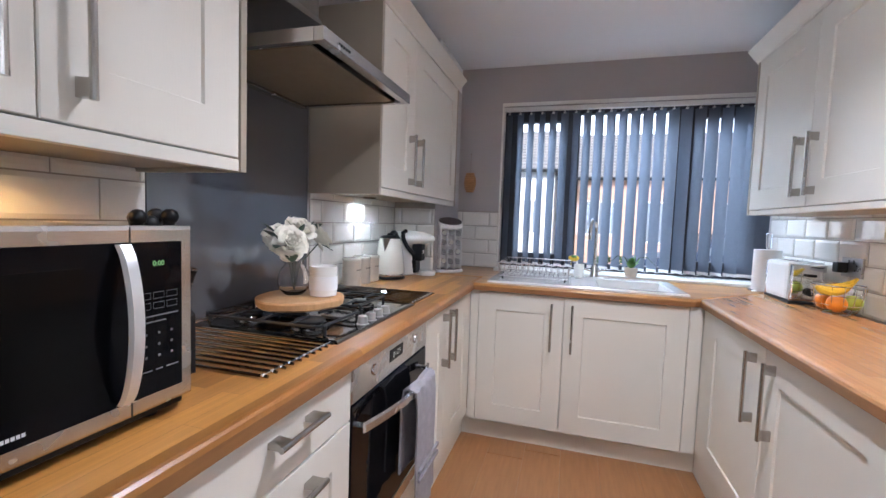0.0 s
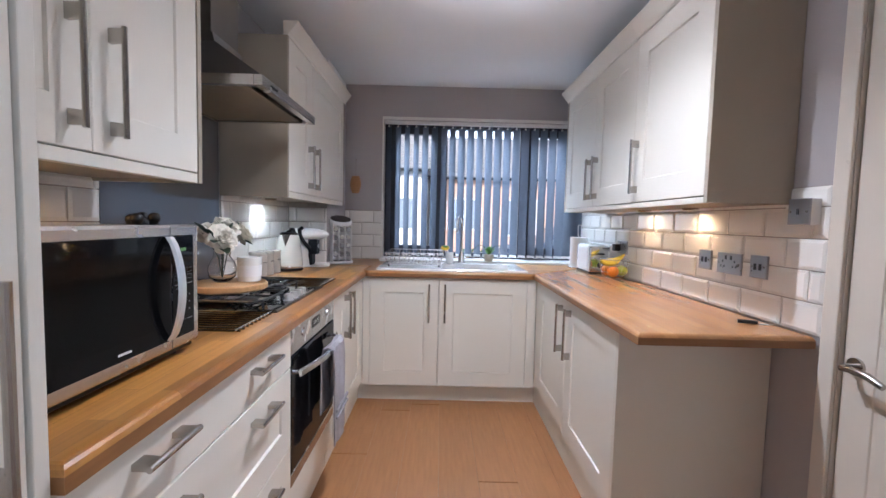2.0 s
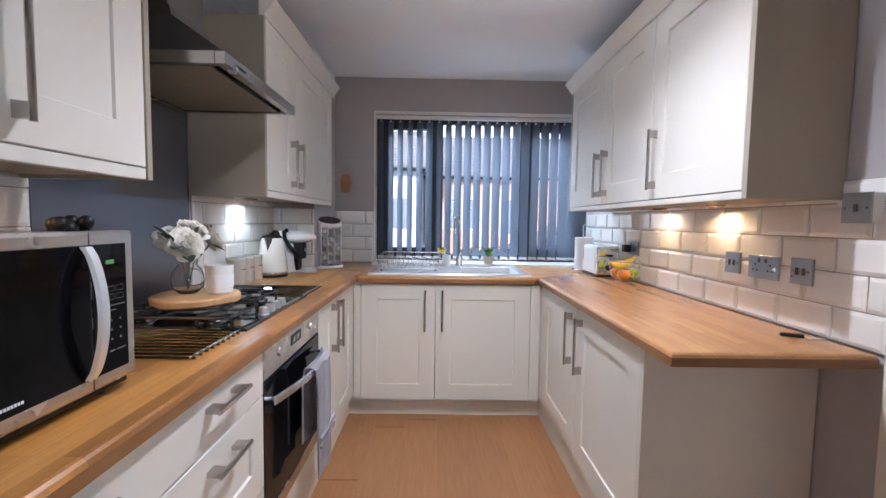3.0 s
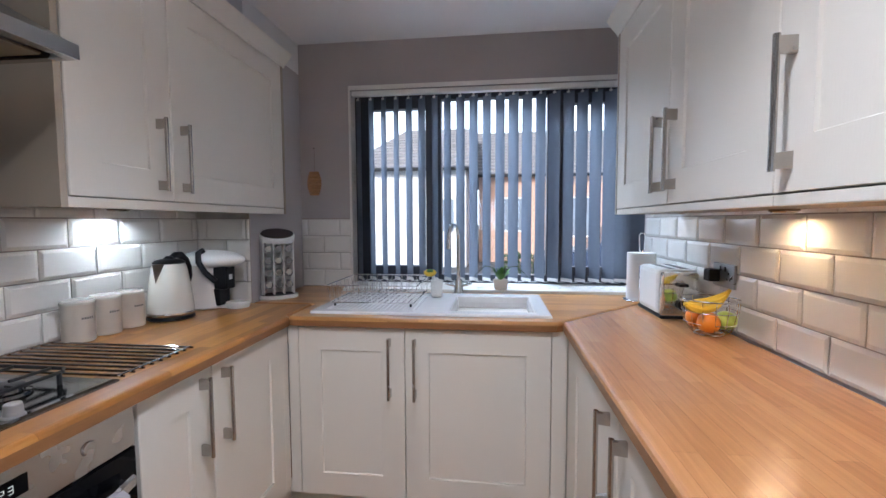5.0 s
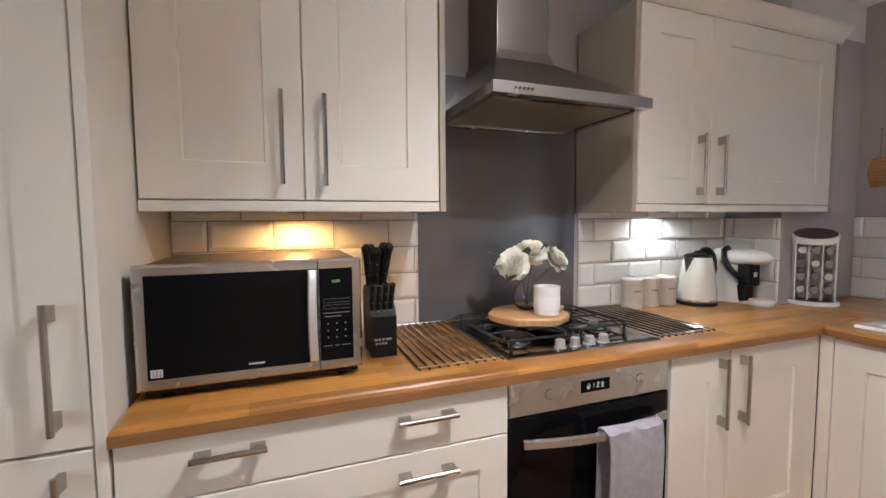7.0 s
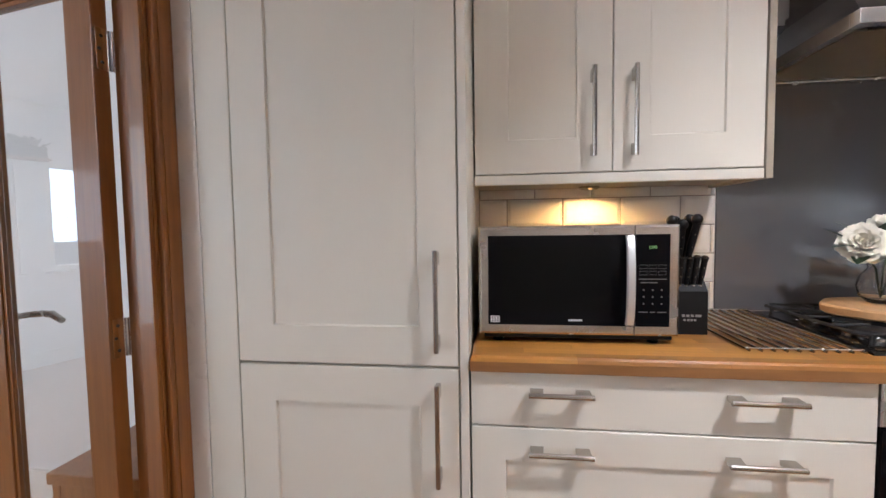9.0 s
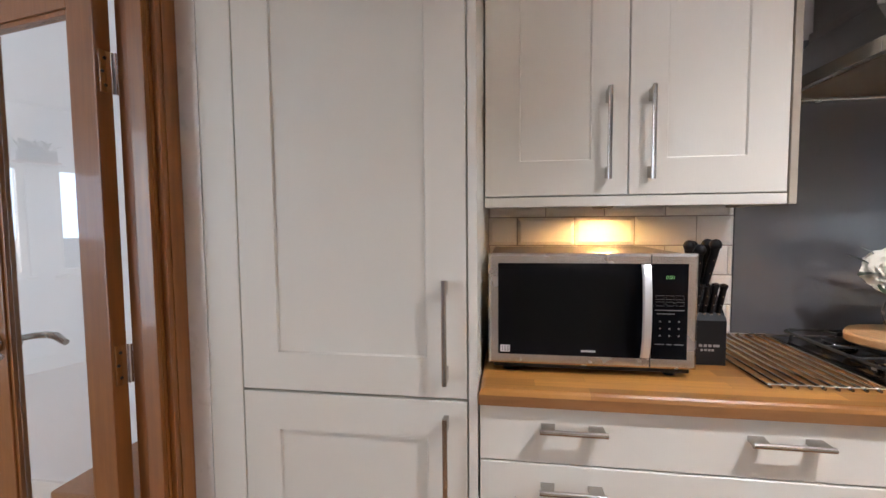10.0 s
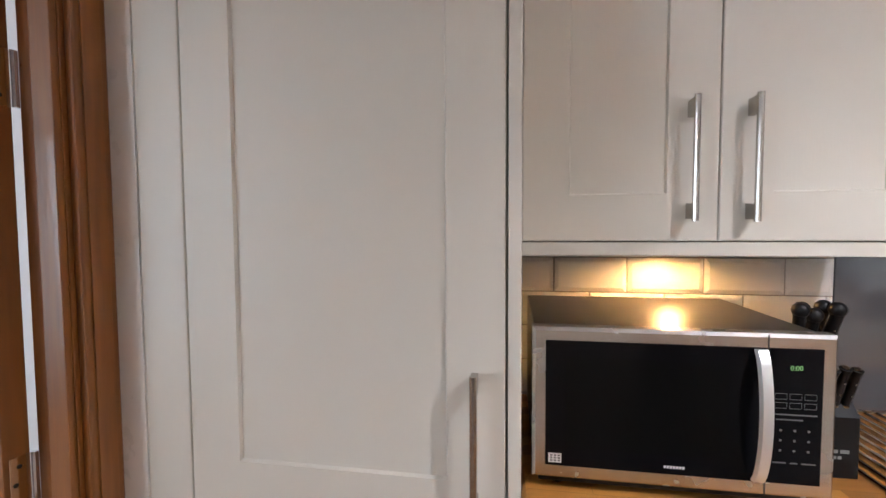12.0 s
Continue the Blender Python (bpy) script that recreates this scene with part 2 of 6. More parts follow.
GLASS_DOOR.node_tree.nodes["Principled BSDF"].inputs["IOR"].default_value = 1.75
SKY_WHITE = material("white_overcast_sky", (0.2, 0.2, 0.2), 1.0, emission=((0.84, 0.92, 1.0), 2.6))
SKY_GLOW = material("hazy_sky", (0.2, 0.2, 0.2), 1.0, emission=((0.62, 0.78, 1.0), 4.0))
# the blind's cloth lets some daylight through
nt = BLIND.node_tree
tl = nt.nodes.new("ShaderNodeBsdfTranslucent")
tl.inputs["Color"].default_value = (0.46, 0.52, 0.62, 1)
mx = nt.nodes.new("ShaderNodeMixShader")
mx.inputs[0].default_value = 0.10
nt.links.new(nt.nodes["Principled BSDF"].outputs[0], mx.inputs[1])
nt.links.new(tl.outputs[0], mx.inputs[2])
nt.links.new(mx.outputs[0], nt.nodes["Material Output"].inputs[0])

# ---- building helpers ----
ORG = {}


def thing(name, place, label="", category="", group="", kind=""):
    """A top-level thing: an Empty at its base."""
    ob = new(name)
    ob.location = place
    ob.empty_display_size = 0.05
    ORG[ob] = Vector(place)
    return tagged(ob, label, category, group, kind)


def part(name, bm, mat, parent=None, label="", smooth=False, kind="", category=""):
    """Links a bmesh given in world metres as one mesh object under its parent."""
    bmesh.ops.recalc_face_normals(bm, faces=bm.faces)
    me = bpy.data.meshes.new(name)
    origin = ORG[parent] if parent is not None else Vector((0, 0, 0))
    bmesh.ops.translate(bm, verts=bm.verts, vec=-origin)
    if smooth:
        for f in bm.faces:
            f.smooth = True
    bm.to_mesh(me)
    bm.free()
    mats = mat if isinstance(mat, (list, tuple)) else [mat]
    for x in mats:
        me.materials.append(x)
    ob = new(name, me)
    if parent is not None:
        ob.parent = parent
    ORG[ob] = origin
    if smooth:
        me.set_sharp_from_angle(angle=radians(40))
    return tagged(ob, label, category, "", kind)


def B():
    return bmesh.new()


def box(bm, x0, x1, y0, y1, z0, z1, r=0.0, mi=0):
    """A box, with edges rounded by r."""
    vs = [bm.verts.new((x, y, z)) for x in (x0, x1) for y in (y0, y1) for z in (z0, z1)]
    fs = []
    for q in ((0, 1, 3, 2), (4, 6, 7, 5), (0, 4, 5, 1), (2, 3, 7, 6), (0, 2, 6, 4), (1, 5, 7, 3)):
        f = bm.faces.new([vs[i] for i in q])
        f.material_index = mi
        fs.append(f)
    if r > 0:
        es = list({e for f in fs for e in f.edges})
        bmesh.ops.bevel(bm, geom=es, offset=r, segments=2, affect="EDGES", profile=0.6)
    return bm


def side(kind, at):
    """Maps (along, out, up) to the world, for faces that look to +x ('L'), -x ('R'), -y ('S') or +y ('N')."""
    if kind == "L":
        return lambda u, w, z: (at + w, u, z)
    if kind == "R":
        return lambda u, w, z: (at - w, u, z)
    if kind == "S":
        return lambda u, w, z: (u, at - w, z)
    return lambda u, w, z: (u, at + w, z)


def loft(bm, loops, m, mi=0):
    """Joins rectangles (u0, u1, z0, z1, w) one to the next, and closes both ends."""
    rings = [[bm.verts.new(m(u, w, z)) for u, z in ((a, c), (b, c), (b, d), (a, d))] for a, b, c, d, w in loops]
    for p, q in zip(rings, rings[1:]):
        for i in range(4):
            f = bm.faces.new((p[i], p[(i + 1) % 4], q[(i + 1) % 4], q[i]))
            f.material_index = mi
    for ring in (rings[0], rings[-1]):
        bm.faces.new(ring).material_index = mi
    return bm


def shaker(bm, u0, u1, z0, z1, m, rail=0.1, t=0.019, dip=0.007):
    e = 0.002
    return loft(bm, [(u0, u1, z0, z1, -t), (u0, u1, z0, z1, -e), (u0 + e, u1 - e, z0 + e, z1 - e, 0),
                     (u0 + rail, u1 - rail, z0 + rail, z1 - rail, 0),
                     (u0 + rail + 0.003, u1 - rail - 0.003, z0 + rail + 0.003, z1 - rail - 0.003, -dip)], m)


def slab(bm, u0, u1, z0, z1, m, t=0.019, e=0.002, w=0.0):
    return loft(bm, [(u0, u1, z0, z1, w - t), (u0, u1, z0, z1, w - e), (u0 + e, u1 - e, z0 + e, z1 - e, w)], m)


def tube(bm, pts, r, seg=8, closed=False, mi=0):
    """A round bar along points; r may be one number or one for each point."""
    pts = [Vector(p) for p in pts]
    n = len(pts)
    rs = r if isinstance(r, (list, tuple)) else [r] * n
    rings = []
    ref = None
    for i, p in enumerate(pts):
        if closed:
            d = (pts[(i + 1) % n] - pts[i - 1]).normalized()
        else:
            d = (pts[min(i + 1, n - 1)] - pts[max(i - 1, 0)]).normalized()
        if ref is None:
            ref = Vector((0, 0, 1)) if abs(d.z) < 0.9 else Vector((1, 0, 0))
        a = d.cross(ref).normalized()
        ref = a.cross(d).normalized()
        rings.append([bm.verts.new(p + rs[i] * (math.cos(2 * math.pi * k / seg) * a + math.sin(2 * math.pi * k / seg) * ref)) for k in range(seg)])
    pairs = list(zip(rings, rings[1:])) + ([(rings[-1], rings[0])] if closed else [])
    for p, q in pairs:
        for k in range(seg):
            bm.faces.new((p[k], p[(k + 1) % seg], q[(k + 1) % seg], q[k])).material_index = mi
    if not closed:
        bm.faces.new(rings[0]).material_index = mi
        bm.faces.new(rings[-1]).material_index = mi
    return bm


def lathe(bm, profile, cx, cy, seg=28, sx=1.0, sy=1.0, mi=0):
    """Turns a profile of (radius, z) about the upright line at cx, cy."""
    rings = []
    for r, z in profile:
        if r < 1e-5:
            rings.append([bm.verts.new((cx, cy, z))])
        else:
            rings.append([bm.verts.new((cx + sx * r * math.cos(2 * math.pi * k / seg), cy + sy * r * math.sin(2 * math.pi * k / seg), z)) for k in range(seg)])
    for p, q in zip(rings, rings[1:]):
        for k in range(seg):
            a, b2 = p[k % len(p)], p[(k + 1) % len(p)]
            c, d = q[(k + 1) % len(q)], q[k % len(q)]
            vs = []
            for v in (a, b2, c, d):
                if v not in vs:
                    vs.append(v)
            if len(vs) > 2:
                bm.faces.new(vs).material_index = mi
    for ring in (rings[0], rings[-1]):
        if len(ring) > 2:
            bm.faces.new(ring).material_index = mi
    return bm


def blob(bm, c, r, seg=14, squash=(1, 1, 1), rough=0.0, seed=0):
    rnd = random.Random(seed)
    made = bmesh.ops.create_uvsphere(bm, u_segments=seg, v_segments=max(6, seg * 2 // 3), radius=r)
    for v in made["verts"]:
        k = 1 + rnd.uniform(-rough, rough)
        v.co = Vector((c[0] + v.co.x * squash[0] * k, c[1] + v.co.y * squash[1] * k, c[2] + v.co.z * squash[2] * k))
    return bm


def handle(bm, u, z, length, m, upright=True, out=0.034):
    """A bar handle with two flat posts; u, z is its middle."""
    h = length / 2
    def q(a, w, b2):
        return m(u + b2, w, z + a) if upright else m(u + a, w, z + b2)
    for s in (-1, 1):
        outer, inner = s * (h - 0.001), s * (h - 0.034)
        tip = s * (h - 0.030)
        vs = [bm.verts.new(q(a, w, b2)) for b2 in (-0.006, 0.006) for a, w in ((outer, 0), (inner, 0), (tip, out), (outer, out))]
        bm.faces.new(vs[:4])
        bm.faces.new(vs[4:])
        for i in range(4):
            bm.faces.new((vs[i], vs[(i + 1) % 4], vs[4 + (i + 1) % 4], vs[4 + i]))
    tube(bm, [q(-h - 0.004, out, 0), q(h + 0.004, out, 0)], 0.0065, 10)
    return bm


TILE_MESH = {}


def tile_piece(w, h):
    """A tile w by h with sloped rims, lying in x and z and looking to -y, its corner at the origin."""
    key = (round(w, 3), round(h, 3))
    if key not in TILE_MESH:
        bm = B()
        b = min(0.012, w * 0.3, h * 0.3)
        loft(bm, [(0, w, 0, h, 0), (0.0005, w - 0.0005, 0.0005, h - 0.0005, 0.004), (b, w - b, b, h - b, 0.008)], lambda u, o, z: (u, -o, z))
        bmesh.ops.recalc_face_normals(bm, faces=bm.faces)
        me = bpy.data.meshes.new("tile")
        bm.to_mesh(me)
        bm.free()
        me.materials.append(TILE)
        TILE_MESH[key] = me
    return TILE_MESH[key]


def tiling(kind, at, u0, u1, z0, z1, parent, phase=0.0, mod=0.2065, row=0.1037, joint=0.003):
    """Lays tiles in running bond on a face."""
    turn = {"S": 0, "L": 90, "R": -90}[kind]
    r = 0
    z = z0
    while z < z1 - 0.012:
        h = min(row - joint, z1 - z)
        start = phase + (0.5 * mod if r % 2 else 0.0)
        k = math.floor((u0 - start) / mod)
        u = start + k * mod
        while u < u1 - 0.008:
            a, b = max(u, u0), min(u + mod - joint, u1)
            if b - a > 0.012:
                ob = new("tile", tile_piece(b - a, h))
                ob.parent = parent
                if kind == "S":
                    p = (a, at, z)
                elif kind == "L":
                    p = (at, a, z)
                else:
                    p = (at, b, z)
                ob.location = Vector(p) - ORG[parent]
                ob.rotation_euler = (0, 0, radians(turn))
            u += mod
        z += row
        r += 1

# ---- the room ----
CEIL_Z, WIN_Y, R_X = 2.385, 2.225, 2.33


def wall(name, mat, boxes, kind="structure"):
    bm = B()
    for b in boxes:
        box(bm, *b)
    return part(name, bm, mat, None, kind=kind)


wall_west = wall("wall_west", WALL, [(-0.12, 0.0, -1.714, 2.40, 0, CEIL_Z)])
wall_east = wall("wall_east", WALL, [(R_X, R_X + 0.12, -0.185, 2.40, 0, CEIL_Z), (R_X, R_X + 0.12, -0.975, -0.185, 2.03, CEIL_Z), (R_X, R_X + 0.12, -1.714, -0.975, 0, CEIL_Z)])
wall_north = wall("wall_north", WALL, [(0.0, 0.61, WIN_Y, 2.40, 0, CEIL_Z), (0.61, R_X, WIN_Y, 2.40, 2.105, CEIL_Z), (0.61, R_X, WIN_Y, 2.40, 0, 0.91)])
wall_south = wall("wall_south", WHITE_WALL, [(-0.12, 0.643, -1.800, -1.715, 0, CEIL_Z), (0.643, 1.907, -1.800, -1.715, 2.01, CEIL_Z), (1.907, 3.6, -1.800, -1.715, 0, CEIL_Z)])
wall_nib = wall("wall_nib", GLOSS_WHITE, [(0.0, 0.600, -1.714, -1.646, 0, CEIL_Z)])
boxing = wall("wall_boxing", WALL, [(0.0, 0.285, 1.645, WIN_Y, 0.91, 2.207)])
boxing_top = wall("wall_boxing_upper", WHITE_WALL, [(0.0, 0.285, 1.645, WIN_Y, 2.207, CEIL_Z)])
ceiling = wall("ceiling", CEILING, [(-0.12, 3.6, -1.80, 2.40, CEIL_Z, CEIL_Z + 0.1)])
floor = wall("floor", GROUT, [(-0.3, 3.8, -5.9, 2.40, -0.15, -0.012)])

# the next room
D_Y = -5.6
wall_dining = wall("wall_dining_west", WHITE_WALL, [(-0.12, 0.0, D_Y, -1.80, 0, CEIL_Z)])
# unseen wall; its opening is invented to go with the fill lamp there
wall_dining_e = wall("wall_dining_east", WHITE_WALL, [(3.48, 3.6, D_Y, -5.1, 0, CEIL_Z), (3.48, 3.6, -3.5, -1.80, 0, CEIL_Z), (3.48, 3.6, -5.1, -3.5, 2.25, CEIL_Z)])
DW = (0.93, 1.80, 0.84, 1.87)
DW2 = (1.995, 2.92)
wall_dining_s = wall("wall_dining_south", WHITE_WALL, [(-0.12, DW[0], D_Y - 0.12, D_Y, 0, CEIL_Z), (DW[1], DW2[0], D_Y - 0.12, D_Y, 0, CEIL_Z), (DW2[1], 3.6, D_Y - 0.12, D_Y, 0, CEIL_Z),
                                                        (DW2[0], DW2[1], D_Y - 0.12, D_Y, 0, DW[2]), (DW2[0], DW2[1], D_Y - 0.12, D_Y, DW[3], CEIL_Z),
                                                        (DW[0], DW[1], D_Y - 0.12, D_Y, 0, DW[2]), (DW[0], DW[1], D_Y - 0.12, D_Y, DW[3], CEIL_Z)])
ceiling_dining = wall("ceiling_dining", CEILING, [(-0.12, 3.6, D_Y - 0.12, -1.801, CEIL_Z, CEIL_Z + 0.1)])


def skirting(name, x0, x1, y0, y1):
    bm = B()
    box(bm, x0, x1, y0, y1, 0, 0.135, 0.004)
    return part(name, bm, GLOSS_WHITE, None, kind="structure")


skirting("baseboard_dining_west", 0.0, 0.018, D_Y, -1.805)
skirting("baseboard_dining_south", 0.02, 3.48, D_Y, D_Y + 0.018)


def window(name, x0, x1, z0, z1, y, lights, mat, label):
    """A framed window in a wall along x; lights: (from, to, sash) of each glazed bay."""
    w = thing(name, (x0, y, z0), label, "window", kind="structure")
    d0, d1 = y, y + 0.07
    fr = B()
    for b in ((x0, x0 + 0.055, d0, d1, z0, z1), (x1 - 0.055, x1, d0, d1, z0, z1), (x0 + 0.055, x1 - 0.055, d0, d1, z0, z0 + 0.05), (x0 + 0.055, x1 - 0.055, d0, d1, z1 - 0.05, z1)):
        box(fr, *b, r=0.004)
    for a, b in zip(lights, lights[1:]):
        box(fr, a[1], b[0], d0, d1, z0 + 0.05, z1 - 0.05, r=0.004)
    part("window_frame", fr, mat, w)
    for a, b, sash in lights:
        e = 0.0
        if sash:
            sb = B()
            e = 0.055
            s0, s1 = d0 - 0.018, d0 + 0.045
            for q in ((a, a + e, s0, s1, z0 + 0.05, z1 - 0.05), (b - e, b, s0, s1, z0 + 0.05, z1 - 0.05), (a + e, b - e, s0, s1, z0 + 0.05, z0 + 0.05 + e), (a + e, b - e, s0, s1, z1 - 0.05 - e, z1 - 0.05)):
                box(sb, *q, r=0.004)
            part("sash", sb, mat, w)
        g = B()
        box(g, a + e, b - e, y + 0.03, y + 0.036, z0 + 0.05 + e, z1 - 0.05 - e)
        pane = part("pane", g, GLASS, w)
        pane.visible_shadow = False
    return w


window("window_1", 0.612, 2.328, 0.93, 2.10, 2.30, [(0.667, 1.115, True), (1.155, 1.79, False), (1.83, 2.273, True)], ANTHRACITE, "anthracite framed kitchen window behind vertical blinds")
window("window_2", DW[0] + 0.002, DW[1] - 0.002, DW[2] + 0.02, DW[3] - 0.002, D_Y - 0.09, [(DW[0] + 0.06, DW[1] - 0.06, False)], GLOSS_WHITE, "white framed dining room window")
window("window_3", DW2[0] + 0.002, DW2[1] - 0.002, DW[2] + 0.02, DW[3] - 0.002, D_Y - 0.09, [(DW2[0] + 0.06, DW2[1] - 0.06, False)], GLOSS_WHITE, "white framed dining room window beside the wall planter")
bm = B()
box(bm, DW[0] - 0.03, DW[1] + 0.03, D_Y - 0.06, D_Y + 0.12, DW[2] - 0.005, DW[2] + 0.02, 0.004)
part("window_sill_dining", bm, GLOSS_WHITE, None, kind="structure")
bm = B()
box(bm, DW2[0] - 0.03, DW2[1] + 0.03, D_Y - 0.06, D_Y + 0.12, DW[2] - 0.005, DW[2] + 0.02, 0.004)
part("window_sill_dining", bm, GLOSS_WHITE, None, kind="structure")
bm = B()
box(bm, 0.612, 2.328, 2.03, 2.30, 0.911, 0.929, 0.004)
part("window_sill", bm, GLOSS_WHITE, None, kind="structure")
bm = B()
box(bm, 0.600, 0.614, 2.215, 2.30, 0.93, 2.10)
box(bm, 0.600, 2.329, 2.213, 2.224, 2.100, 2.125, 0.002)
box(bm, 0.600, 0.613, 2.214, 2.226, 0.915, 2.100)
part("trim_window", bm, GLOSS_WHITE, None, kind="structure")


def lining(x0, x1, y0, y1, top):
    """The oak lining and architrave of the doorway."""
    bm = B()
    box(bm, x0, x0 + 0.03, y0, y1, 0, top, 0.002)
    box(bm, x1 - 0.03, x1, y0, y1, 0, top, 0.002)
    box(bm, x0 + 0.03, x1 - 0.03, y0, y1, top - 0.03, top, 0.002)
    part("trim_door_lining", bm, OAK, None, kind="structure")
    bm = B()
    ys = y1 - 0.045
    box(bm, x0 + 0.03, x0 + 0.043, ys, y1 - 0.002, 0, top - 0.03, 0.002)
    box(bm, x1 - 0.043, x1 - 0.03, ys, y1 - 0.002, 0, top - 0.03, 0.002)
    part("trim_door_stop", bm, OAK, None, kind="structure")
    bm = B()
    a = 0.067
    for xa, xb in ((x0 - a + 0.022, x0 + 0.022), (x1 - 0.022, x1 + a - 0.022)):
        box(bm, xa, xb, y1, y1 + 0.017, 0, top + a - 0.02, 0.005)
        box(bm, xa + 0.015, xb - 0.015, y1 + 0.017, y1 + 0.021, 0, top + a - 0.03, 0.0015)
    box(bm, x0 + 0.022, x1 - 0.022, y1, y1 + 0.017, top - 0.02, top + a - 0.02, 0.005)
    part("trim_architrave", bm, OAK, None, kind="structure")


lining(0.645, 1.905, -1.802, -1.715, 2.005)


def glazed_oak_door():
    """An open oak door with one tall pane, hung at the left of the doorway."""
    hx, hy, ang = 0.683, -1.806, -99.5
    d = thing("door_1", (hx, hy, 0.0), "open varnished oak internal door with a tall clear glass pane", "door", kind="structure")
    w, h, t, st = 0.505, 1.960, 0.040, 0.092
    m4 = Matrix.Translation((hx, hy, 0)) @ Matrix.Rotation(radians(ang), 4, "Z")
    # closed, the leaf would run to +x from its hinge; its room side looks to -y
    def put(bm):
        bmesh.ops.transform(bm, matrix=m4, verts=bm.verts)
        return bm
    for nm, q in (("hinge_stile", (0.004, st, 0, t, 0.006, h)), ("lock_stile", (w - st, w, 0, t, 0.006, h)),
                  ("top_rail", (st, w - st, 0, t, h - 0.125, h)), ("bottom_rail", (st, w - st, 0, t, 0.006, 0.21))):
        part(nm, put(box(B(), *q, r=0.003)), OAK_LIGHT, d)
    bd = B()
    for q in ((st, st + 0.012, 0.006, t - 0.006, 0.21, h - 0.125), (w - st - 0.012, w - st, 0.006, t - 0.006, 0.21, h - 0.125),
              (st + 0.012, w - st - 0.012, 0.006, t - 0.006, h - 0.137, h - 0.125), (st + 0.012, w - st - 0.012, 0.006, t - 0.006, 0.21, 0.222)):
        box(bd, *q, r=0.002)
    part("glazing_bead", put(bd), OAK, d)
    gl = part("pane", put(box(B(), st + 0.012, w - st - 0.012, 0.017, 0.023, 0.222, h - 0.137)), GLASS_DOOR, d)
    gl.visible_shadow = False
    for z in (0.22, 0.958, 1.680):
        hb = B()
        tube(hb, [(0.0, -0.004, z - 0.05), (0.0, -0.004, z + 0.05)], 0.0055, 10)
        box(hb, 0.0015, 0.0038, 0.002, 0.032, z - 0.05, z + 0.05)
        hg = part("hinge", put(hb), CHROME, d)
        sb = B()
        for k in (-0.032, 0, 0.032):
            tube(sb, [(0.0017, 0.018 + 0.006 * (k == 0), z + k), (0.0007, 0.018 + 0.006 * (k == 0), z + k)], 0.0042, 10)
        part("screw", put(sb), IRON, hg)
    for s in (-1, 1):
        y0 = 0 if s < 0 else t
        lb = B()
        ux = w - 0.055
        tube(lb, [(ux, y0, 0.985), (ux, y0 + s * 0.008, 0.985)], 0.026, 20)
        tube(lb, [(ux, y0 + s * 0.006, 0.985), (ux, y0 + s * 0.045, 0.985), (ux - 0.012, y0 + s * 0.056, 0.985), (ux - 0.04, y0 + s * 0.058, 0.988),
                  (ux - 0.08, y0 + s * 0.058, 0.988), (ux - 0.125, y0 + s * 0.056, 0.972)], [0.009, 0.009, 0.0095, 0.010, 0.011, 0.009], 12)
        part("door_handle", put(lb), NICKEL, d, "satin nickel lever handle", smooth=True)
    return d


glazed_oak_door()


def white_door():
    """The white panelled door in the east wall."""
    y0, y1, h = -0.955, -0.205, 2.0
    d = thing("door_2", (R_X + 0.02, (y0 + y1) / 2, 0), "closed white painted panel door with a satin nickel lever", "door", kind="structure")
    m = side("R", R_X + 0.012)
    bm = B()
    ym = (y0 + y1) / 2
    loft(bm, [(y0, y1, 0.006, h, -0.035), (y0, y1, 0.006, h, -0.004)], m)
    part("leaf_core", bm, DOOR_PAINT, d)
    bm = B()
    for u0, u1, z0, z1 in ((y0, y0 + 0.10, 0.006, h), (y1 - 0.10, y1, 0.006, h), (ym - 0.045, ym + 0.045, 0.21, h - 0.11),
                           (y0 + 0.10, y1 - 0.10, 0.006, 0.21), (y0 + 0.10, y1 - 0.10, h - 0.11, h), (y0 + 0.10, ym - 0.045, 0.76, 0.93), (ym + 0.045, y1 - 0.10, 0.76, 0.93)):
        slab(bm, u0, u1, z0, z1, m, t=0.004, e=0.003)
    part("stiles_and_rails", bm, DOOR_PAINT, d)
    for u0, u1 in ((y0 + 0.10, ym - 0.045), (ym + 0.045, y1 - 0.10)):
        for z0, z1 in ((0.21, 0.76), (0.93, h - 0.11)):
            bm = B()
            loft(bm, [(u0 + 0.012, u1 - 0.012, z0 + 0.012, z1 - 0.012, -0.0038), (u0 + 0.035, u1 - 0.035, z0 + 0.035, z1 - 0.035, -0.0005)], m)
            part("raised_panel", bm, DOOR_PAINT, d)
    bm = B()
    u, z = y1 - 0.045, 0.855
    tube(bm, [m(u, 0, z), m(u, 0.009, z)], 0.026, 20)
    tube(bm, [m(u, 0.006, z), m(u, 0.045, z), m(u - 0.012, 0.057, z), m(u - 0.045, 0.060, z + 0.004), m(u - 0.09, 0.060, z + 0.002), m(u - 0.13, 0.056, z - 0.014)], [0.009, 0.009, 0.0095, 0.010, 0.011, 0.009], 12)
    part("door_handle", bm, NICKEL, d, "satin nickel lever handle", smooth=True)
    bm = B()
    for q in ((R_X - 0.014, R_X - 0.001, -0.203, -0.150, 0, 2.06), (R_X - 0.014, R_X - 0.001, -1.01, -0.957, 0, 2.06), (R_X - 0.014, R_X - 0.001, -0.957, -0.203, 2.003, 2.06)):
        box(bm, *q, r=0.004)
    box(bm, R_X + 0.0005, R_X + 0.118, -0.2025, -0.1865, 0, 2.003)
    part("trim_white_architrave", bm, DOOR_PAINT, None, kind="structure")


white_door()

# outdoors
bm = B()
box(bm, -60, 60, 2.41, 120, -0.35, -0.25)
